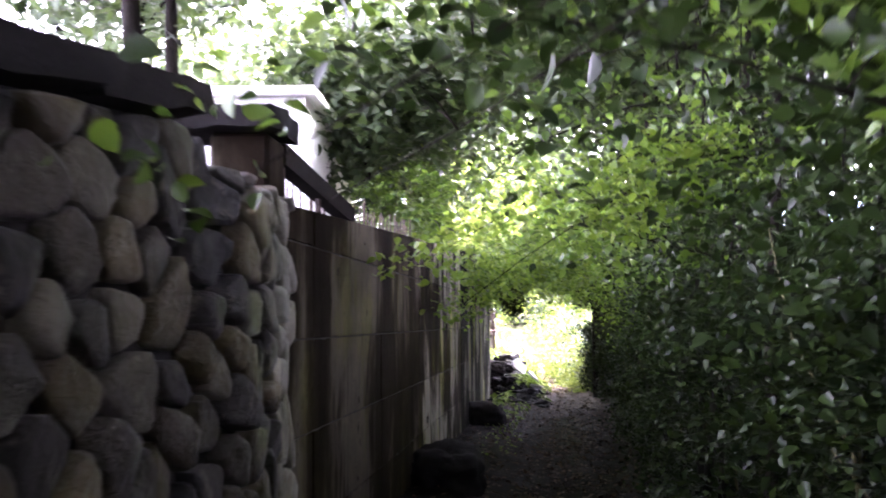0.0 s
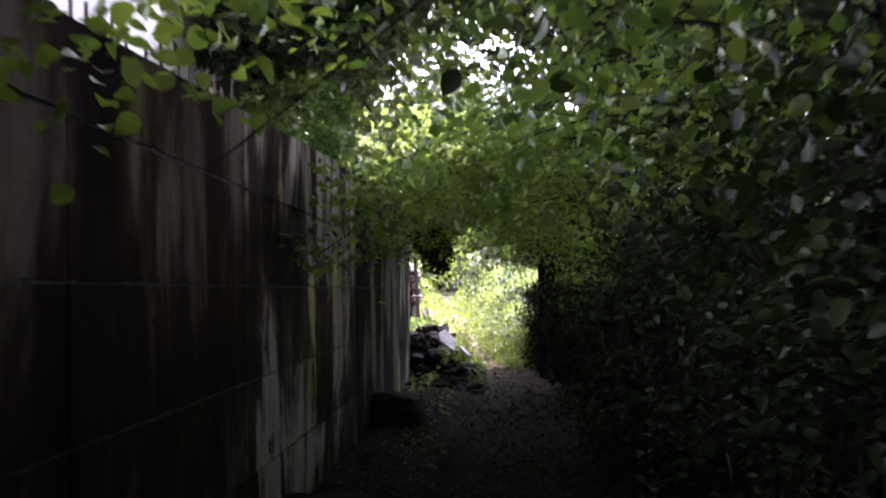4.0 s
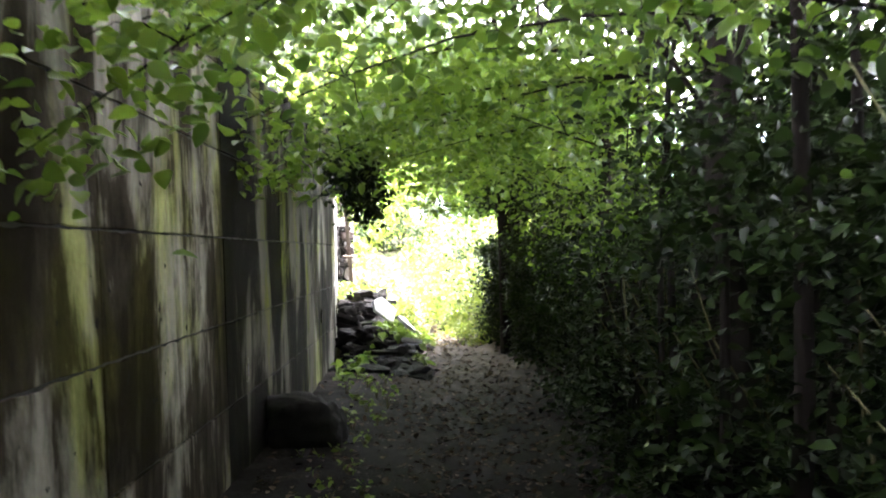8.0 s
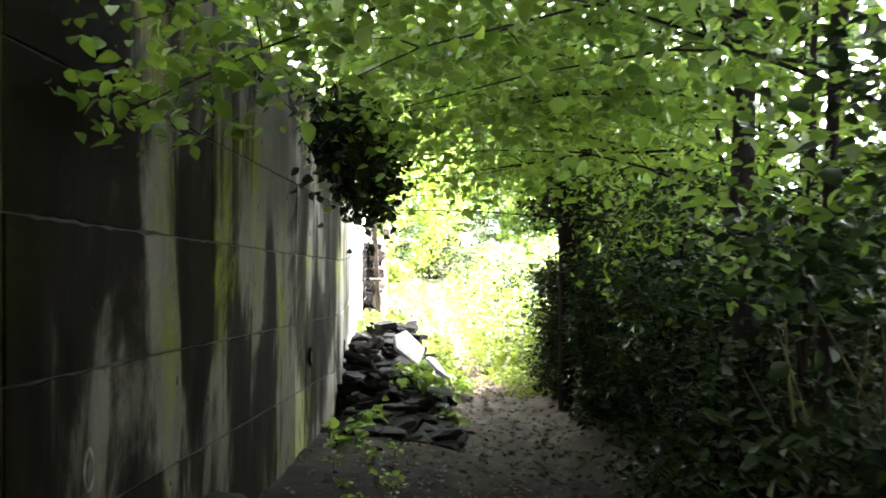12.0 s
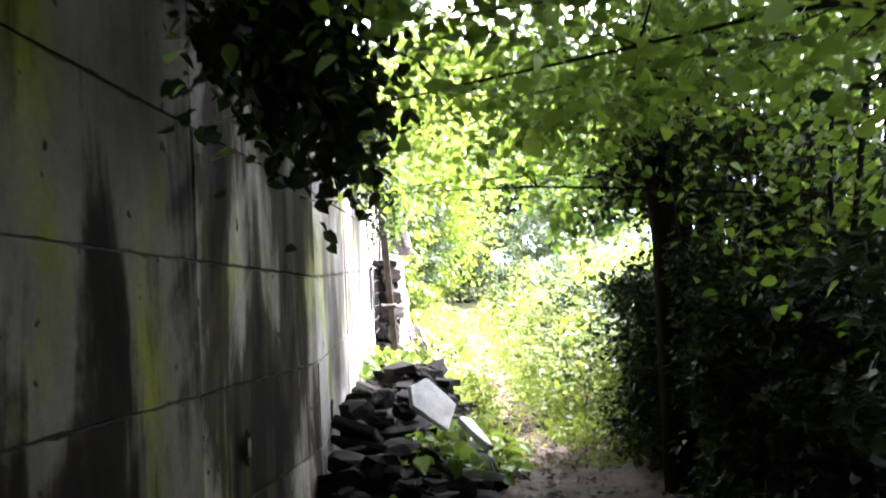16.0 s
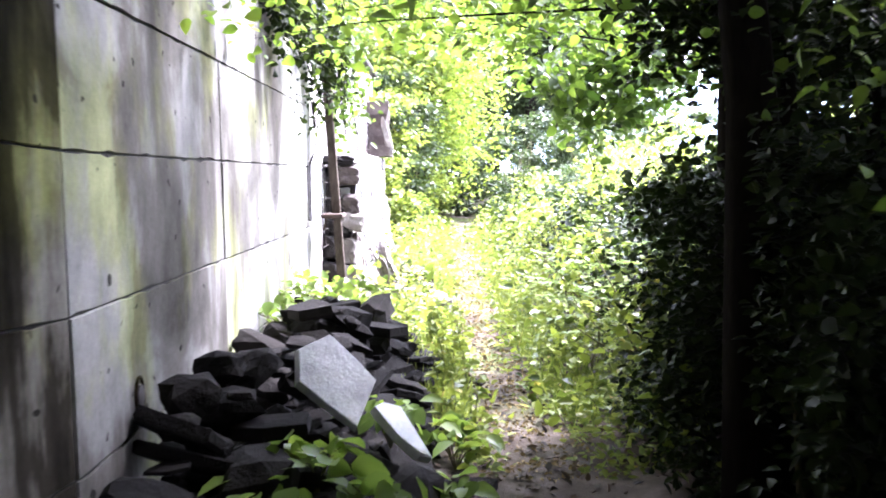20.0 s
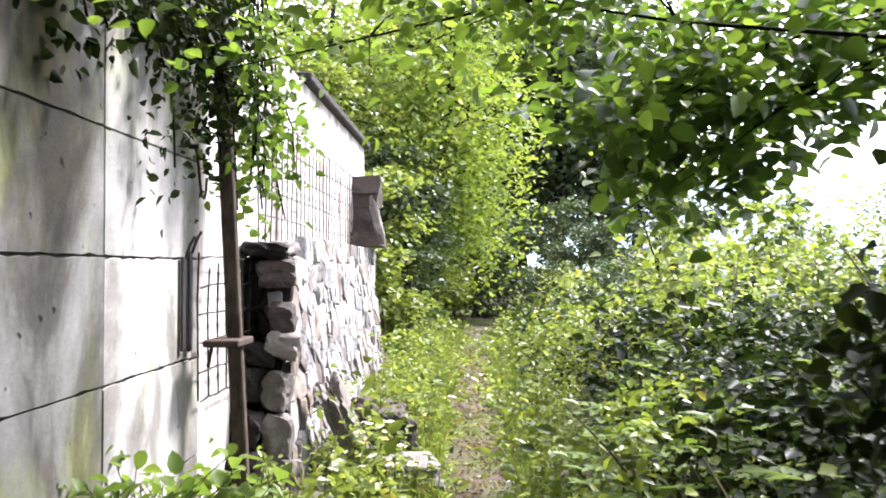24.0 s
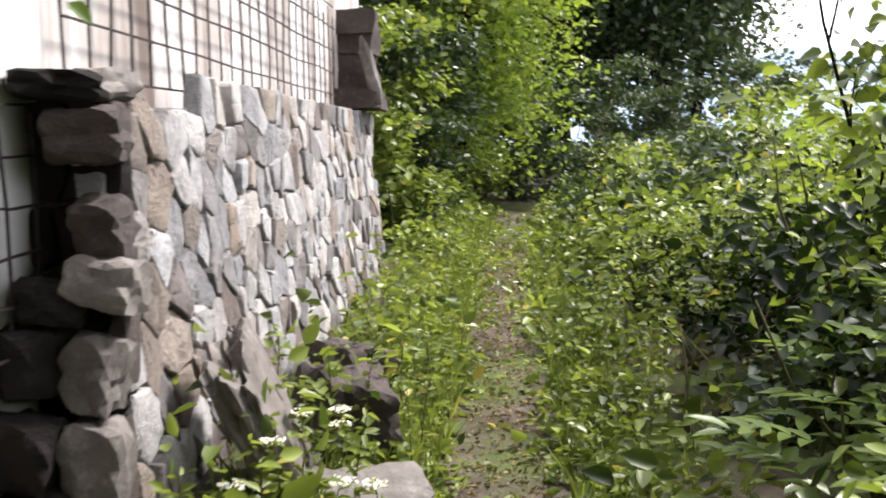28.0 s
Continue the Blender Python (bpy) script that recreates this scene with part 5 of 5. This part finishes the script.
def end_trees():
    r = random.Random(91)
    # ivy-clad leaning tree, then the dark wood at the end of the path
    for x, y, h, rad, leaf, n, label, spread in ((0.55, 45.0, 7.0, 0.16, LEAF_LIGHT, 16000, "leaning tree covered in light green creeper", 0.75), (-1.6, 43.0, 6.0, 0.14, LEAF_SHRUB, 14000, "leafy tree behind the end of the wall", 0.8), (-0.6, 50.0, 9.0, 0.18, LEAF_LIGHT, 14000, "tall light green tree at the end of the wall", 0.9)):
        g = ground_z(x, y)
        targets = [(x + r.uniform(-1.1, 1.1), y + r.uniform(-1.2, 1.2), g + h * r.uniform(0.08, 1.0)) for _ in range(12)]
        tree("creeper_tree", x, y, h * 0.95, rad, targets, n, leaf, 0.12, spread, label, 500 + int(y), test=None, flat=0.9, lean=(0.7, 0))
    for k, (x0, y0, x1, y1, h, leaf) in enumerate(((-0.6, 39.8, 0.6, 41.6, 2.6, LEAF_SHRUB), (-0.3, 41.5, 0.9, 43.5, 3.2, LEAF_DARK), (-0.2, 43.5, 1.1, 45.5, 4.2, LEAF_LIGHT), (-0.4, 45.5, 1.2, 48, 3.5, LEAF_SHRUB), (-0.2, 48, 1.4, 51, 3.0, LEAF_LIGHT), (0.0, 51, 1.6, 55, 2.6, LEAF_DARK), (0.2, 55, 5, 58, 2.4, LEAF_DARK), (-1, 60, 4, 63, 5.0, LEAF_DARK), (3, 61, 9, 65, 5.0, LEAF_DARK), (0.5, 56, 4, 59, 4.0, LEAF_DARK), (3.5, 52, 8, 56, 3.2, LEAF_DARK), (0.9, 47.5, 2.2, 49.5, 3.0, LEAF_DARK), (2.0, 47, 3.8, 50, 2.6, LEAF_DARK), (3.4, 48, 6, 51, 2.4, LEAF_DARK), (7, 56, 13, 60, 3.6, LEAF_DARK),  (-2.5, 39.6, -0.6, 42.5, 4.5, LEAF_SHRUB))):
        g = ground_z((x0 + x1) / 2, (y0 + y1) / 2)
        bush("thicket_bush", (x0, y0, g), (x1, y1, g + h), 6500, leaf, 0.11, "tall leafy thicket at the end of the wall", 950 + k, test=None, shape=0.25, group="thickets at the end of the wall")
    for x, y, h in ((0.9, 57, 8), (2.4, 58, 8), (4.0, 57, 8.5), (5.6, 59, 8.5), (3.2, 64, 11), (7.2, 63, 7)):
        g = ground_z(x, y)
        targets = [(x + r.uniform(-2, 2), y + r.uniform(-1.6, 1.6), g + h * r.uniform(0.1, 1.0)) for _ in range(12)]
        tree("dark_tree", x, y, h * 0.95, 0.2, targets, 9000, LEAF_DARK, 0.24, 0.95, "dark green tree where the path ends", 600 + int(x * 10), test=None, flat=0.8)


end_trees()


def vine(name, p0, p1, drop, count, leaf, label, seed, size=0.075):
    """A creeper that hangs over the wall's edge."""
    r = random.Random(seed)
    thing = empty(name, *p0)
    tagged(thing, label, "creeper")
    p = []
    for _ in range(12):
        a = Vector(p0).lerp(Vector(p1), r.random())
        b = a + Vector((r.uniform(0.0, 0.15), r.uniform(-0.2, 0.2), -drop * r.uniform(0.35, 1.0)))
        line = bent(a, b, 0.0, r, 4)
        bm = bmesh.new()
        tube(bm, line, 0.006, 4)
        part("stem", bm, BARK, thing)
        p.append(spray(line, count // 12, 0.09, 1.0, r))
    leaves("foliage", np.concatenate(p), size, leaf, thing, droop=0.7, lift=0.3)


vine("hanging_creeper", (0.1, 20.9, 2.9), (0.5, 21.9, 2.8), 0.95, 2100, LEAF_SHADED_IVY, "dark creeper hanging in a clump over a concrete wall", 1)
vine("hanging_creeper", (0.04, 27.7, 3.1), (0.1, 29.0, 3.1), 0.8, 1100, LEAF_SHADED_IVY, "dark creeper hanging from the top of the concrete wall", 4, 0.07)
vine("hanging_creeper", (0.06, 29.2, 3.1), (0.12, 30.1, 3.1), 1.1, 1500, LEAF_SHADED_IVY, "dark creeper hanging from the top of the wall beside a post", 2, 0.06)
vine("hanging_creeper", (0.2, 30.25, 3.2), (0.3, 30.75, 3.1), 1.35, 750, LEAF_WOOD, "green creeper trailing from a timber post", 3, 0.07)


# ---- weeds, litter and flowers ----
def weed_field(name, n, y0, y1, reach, size, tall, material, label, width):
    y = rng.uniform(y0, y1, n)
    tx = lookup(TRACK, y)
    d = np.abs(rng.normal(0, reach, n)) + 0.03
    x = np.where(rng.random(n) < 0.55, tx - d, tx + d * 0.95)
    d = np.abs(x - tx + 0.06 * np.sin(y * 2.3))
    keep = (x > 0.1 + 0.3 * (y > 31)) & ~((y < 29.6) & (x < 1.2)) & (rng.random(n) < np.clip((d - 0.15) / 0.3, np.where(y > 36, 0.12, 0.03), 1))
    x, y = x[keep], y[keep]
    lump = np.array([0.35 + 1.5 * max(0.0, nz(a, b, 1, 1.7) + 0.25) for a, b in zip(x, y)])
    h = np.abs(rng.normal(0, tall, len(x))) * lump * np.clip(np.abs(x - lookup(TRACK, y)) / 0.55, 0.12, 1.5)
    z = np.array([ground_z(a, b) for a, b in zip(x, y)]) + h
    tagged(leaves(name, np.stack([x, y, z], 1), size, material, lift=0.7, droop=-0.2, width=width), label, "weeds", kind="stuff")


def weeds():
    weed_field("weeds", 30000, 26.0, 44, 0.42, 0.06, 0.15, LEAF_WEED, "low sunlit weeds along the path", 0.5)
    weed_field("weeds", 9000, 27.0, 46, 0.5, 0.1, 0.2, LEAF_SHRUB, "broad-leaved weeds beside the path", 0.55)
    n = 6000
    y = rng.uniform(26, 42, n)
    x = lookup(TRACK, y) + rng.normal(0, 0.2, n)
    z = np.array([ground_z(a, b) for a, b in zip(x, y)]) + 0.008
    tagged(leaves("leaf_litter", np.stack([x, y, z], 1), 0.03, LEAF_STRAW, lift=0.15, droop=0.0, width=0.5), "dry brown leaf litter and moss on the trodden path", "leaf litter", kind="stuff")
    n = 7000
    y = rng.uniform(27, 44, n)
    x = lookup(TRACK, y) + np.where(rng.random(n) < 0.75, -1, 1) * (np.abs(rng.normal(0, 0.36, n)) + 0.27)
    x = np.maximum(x, 0.15 + 0.3 * (y > 31))
    z = np.array([ground_z(a, b) for a, b in zip(x, y)])
    along = rng.normal(size=(n, 3)) * 0.4
    along[:, 2] = 1
    v, f = leaf_arrays(np.stack([x, y, z], 1), along, rng.normal(size=(n, 3)), rng.uniform(0.05, 0.24, n), 0.06, 0.02)
    tagged(quads("grass", v, f, LEAF_WEED), "thin grass blades beside the path", "grass", kind="stuff")


def stalk_plant(name, x, y, h, leaf, size, label, seed, flower=False, count=26, group=""):
    """An upright herb: one stem, leaves all the way up, and a flat white flower head on some."""
    r = random.Random(seed)
    g = ground_z(x, y) - 0.01
    thing = empty(name, x, y, g)
    tagged(thing, label, "plant", group)
    top = (x + r.uniform(-0.12, 0.12) * h * 2, y + r.uniform(-0.12, 0.12) * h * 2, g + h)
    line = bent((x, y, g), top, 0, r, 4)
    bm = bmesh.new()
    tube(bm, line, [0.004, 0.004, 0.003, 0.003, 0.002], 4)
    part("stem", bm, STEM, thing)
    pts = np.array([p[:] for p in line])
    k = rng.uniform(0.4, 3.99, count)
    i = k.astype(int)
    p = pts[i] + (pts[i + 1] - pts[i]) * (k - i)[:, None]
    leaves("foliage", p, size, leaf, thing, lift=0.8, droop=-0.1, width=0.42)
    if flower:
        m = 60
        a, q = rng.uniform(0, math.tau, m), np.sqrt(rng.random(m)) * 0.045
        c = np.array(top) + np.stack([q * np.cos(a), q * np.sin(a), rng.uniform(-0.004, 0.008, m)], 1)
        leaves("flower_head", c, 0.014, PETAL, thing, lift=3, droop=0, width=0.9)


def herbs():
    r = random.Random(44)
    for i in range(70):
        y = r.uniform(29.0, 38)
        x = r.uniform(0.45 if y > 31 else 0.12, track_x(y) - 0.3)
        stalk_plant("wild_herb", x, y, r.uniform(0.22, 0.6), LEAF_WEED, 0.06, "upright wild herb in the verge", i, group="wild herbs in the verge")
    for i in range(14):
        y = r.uniform(30.9, 32.6)
        stalk_plant("yarrow", r.uniform(0.55, 1.1), y, r.uniform(0.22, 0.42), LEAF_SHRUB, 0.05, "yarrow with a flat white flower head", 200 + i, True, group="yarrow by the wall")
    for i in range(16):
        y = r.uniform(26.5, 30.2)
        stalk_plant("wild_herb", r.uniform(0.08, 0.5) if y > 29.2 else r.uniform(1.12, 1.35), y, r.uniform(0.3, 0.7), LEAF_WEED, 0.075, "upright wild herb in the verge", 300 + i, group="wild herbs in the verge")


def broad_plant(x, y, z, h, seed, count=9, size=0.13):
    """A low plant with a few large bright leaves on arching stalks."""
    r = random.Random(seed)
    thing = empty("broad_leaved_plant", x, y, z)
    tagged(thing, "bright green broad-leaved plant growing between stones", "plant", "broad-leaved plants on the slate heap")
    tips = []
    for k in range(count):
        a = k * 2.4 + r.uniform(-0.4, 0.4)
        tip = Vector((x + math.cos(a) * h * r.uniform(0.3, 0.9), y + math.sin(a) * h * r.uniform(0.3, 0.9), z + h * r.uniform(0.5, 1.0)))
        bm = bmesh.new()
        tube(bm, bent((x, y, z - 0.05), tip, 0.05, r, 3), [0.005, 0.004, 0.003, 0.002], 4)
        part("stalk", bm, STEM, thing)
        tips.extend([tip[:]] * 3)
    p = np.array(tips) + rng.normal(size=(len(tips), 3)) * 0.03
    leaves("foliage", p, size, LEAF_ASH, thing, lift=1.2, droop=0.3, width=0.7, fine=True)


for i, (bx, by, bz, bh) in enumerate(((0.66, 24.75, 0.36, 0.16), (0.86, 24.6, 0.26, 0.16), (0.5, 24.5, 0.3, 0.12), (0.9, 25.6, 0.34, 0.14), (0.2, 23.0, 0.1, 0.22), (0.26, 23.5, 0.14, 0.2), (1.05, 23.9, 0.06, 0.12), (1.15, 25.3, 0.06, 0.16), (1.2, 26.2, 0.06, 0.2), (0.14, 22.3, 0.08, 0.24),
                                          (0.16, 29.3, 0.3, 0.4), (0.2, 28.1, 0.42, 0.42), (0.3, 28.5, 0.42, 0.4), (0.16, 28.8, 0.4, 0.46), (0.4, 28.9, 0.36, 0.36), (0.2, 27.5, 0.5, 0.3), (0.24, 29.7, 0.1, 0.5), (0.14, 29.9, 0.1, 0.45), (0.4, 29.9, 0.05, 0.4))):
    broad_plant(bx, by, bz, bh, 400 + i, 9 if bh < 0.3 else 16, 0.13 if bh < 0.3 else 0.09)
for i in range(26):
    ry = 14 + 0.33 * i
    broad_plant(wall_x(ry) + 0.35 + 0.5 * ((i * 37) % 11) / 11, ry, ground_z(0.2, ry), 0.06 + 0.02 * (i % 4), 460 + i, 4, 0.05)
herbs()
weeds()


def litter():
    n = 9000
    y = rng.uniform(0, 31, n)
    x = lookup(TRACK, y) + rng.normal(-0.1, 0.75, n)
    wx = np.where(y < BEND, -0.083 * (BEND - y), 0.0)
    keep = x > wx + 0.05
    x, y = x[keep], y[keep]
    z = np.array([ground_z(a, b) for a, b in zip(x, y)]) + 0.006
    tagged(leaves("leaf_litter", np.stack([x, y, z], 1), 0.06, LEAF_DEAD, lift=2.5, droop=0.0), "dead brown leaves scattered on the path", "leaf litter", kind="stuff")


litter()


# ---- distant hills ----
def hills():
    # The haze of distance is put into the hill's pale blue base colour.
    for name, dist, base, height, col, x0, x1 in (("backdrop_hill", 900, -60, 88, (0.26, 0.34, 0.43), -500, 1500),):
        m, n, l, b = nodes("haze_painted_hill")
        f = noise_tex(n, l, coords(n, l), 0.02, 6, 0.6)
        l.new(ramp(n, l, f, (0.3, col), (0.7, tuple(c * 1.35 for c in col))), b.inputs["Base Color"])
        b.inputs["Roughness"].default_value = 1.0
        v, faces = [], []
        xs = np.linspace(x0, x1, 90)
        for i, x in enumerate(xs):
            h = height * (0.55 + 0.45 * math.sin(x * 0.0042 + 0.4)) + 25 * nz(x, 0, 0, 0.012)
            for j in range(5):
                v.append((x, dist + 60 * j, base + (h - base) * min(1, j / 4)))
        for i in range(len(xs) - 1):
            for j in range(4):
                a = i * 5 + j
                faces.append((a, a + 5, a + 6, a + 1))
        tagged(quads(name, v, faces, m, smooth=True), "distant wooded hillside with haze painted into its blue", "hill", kind="structure")


hills()
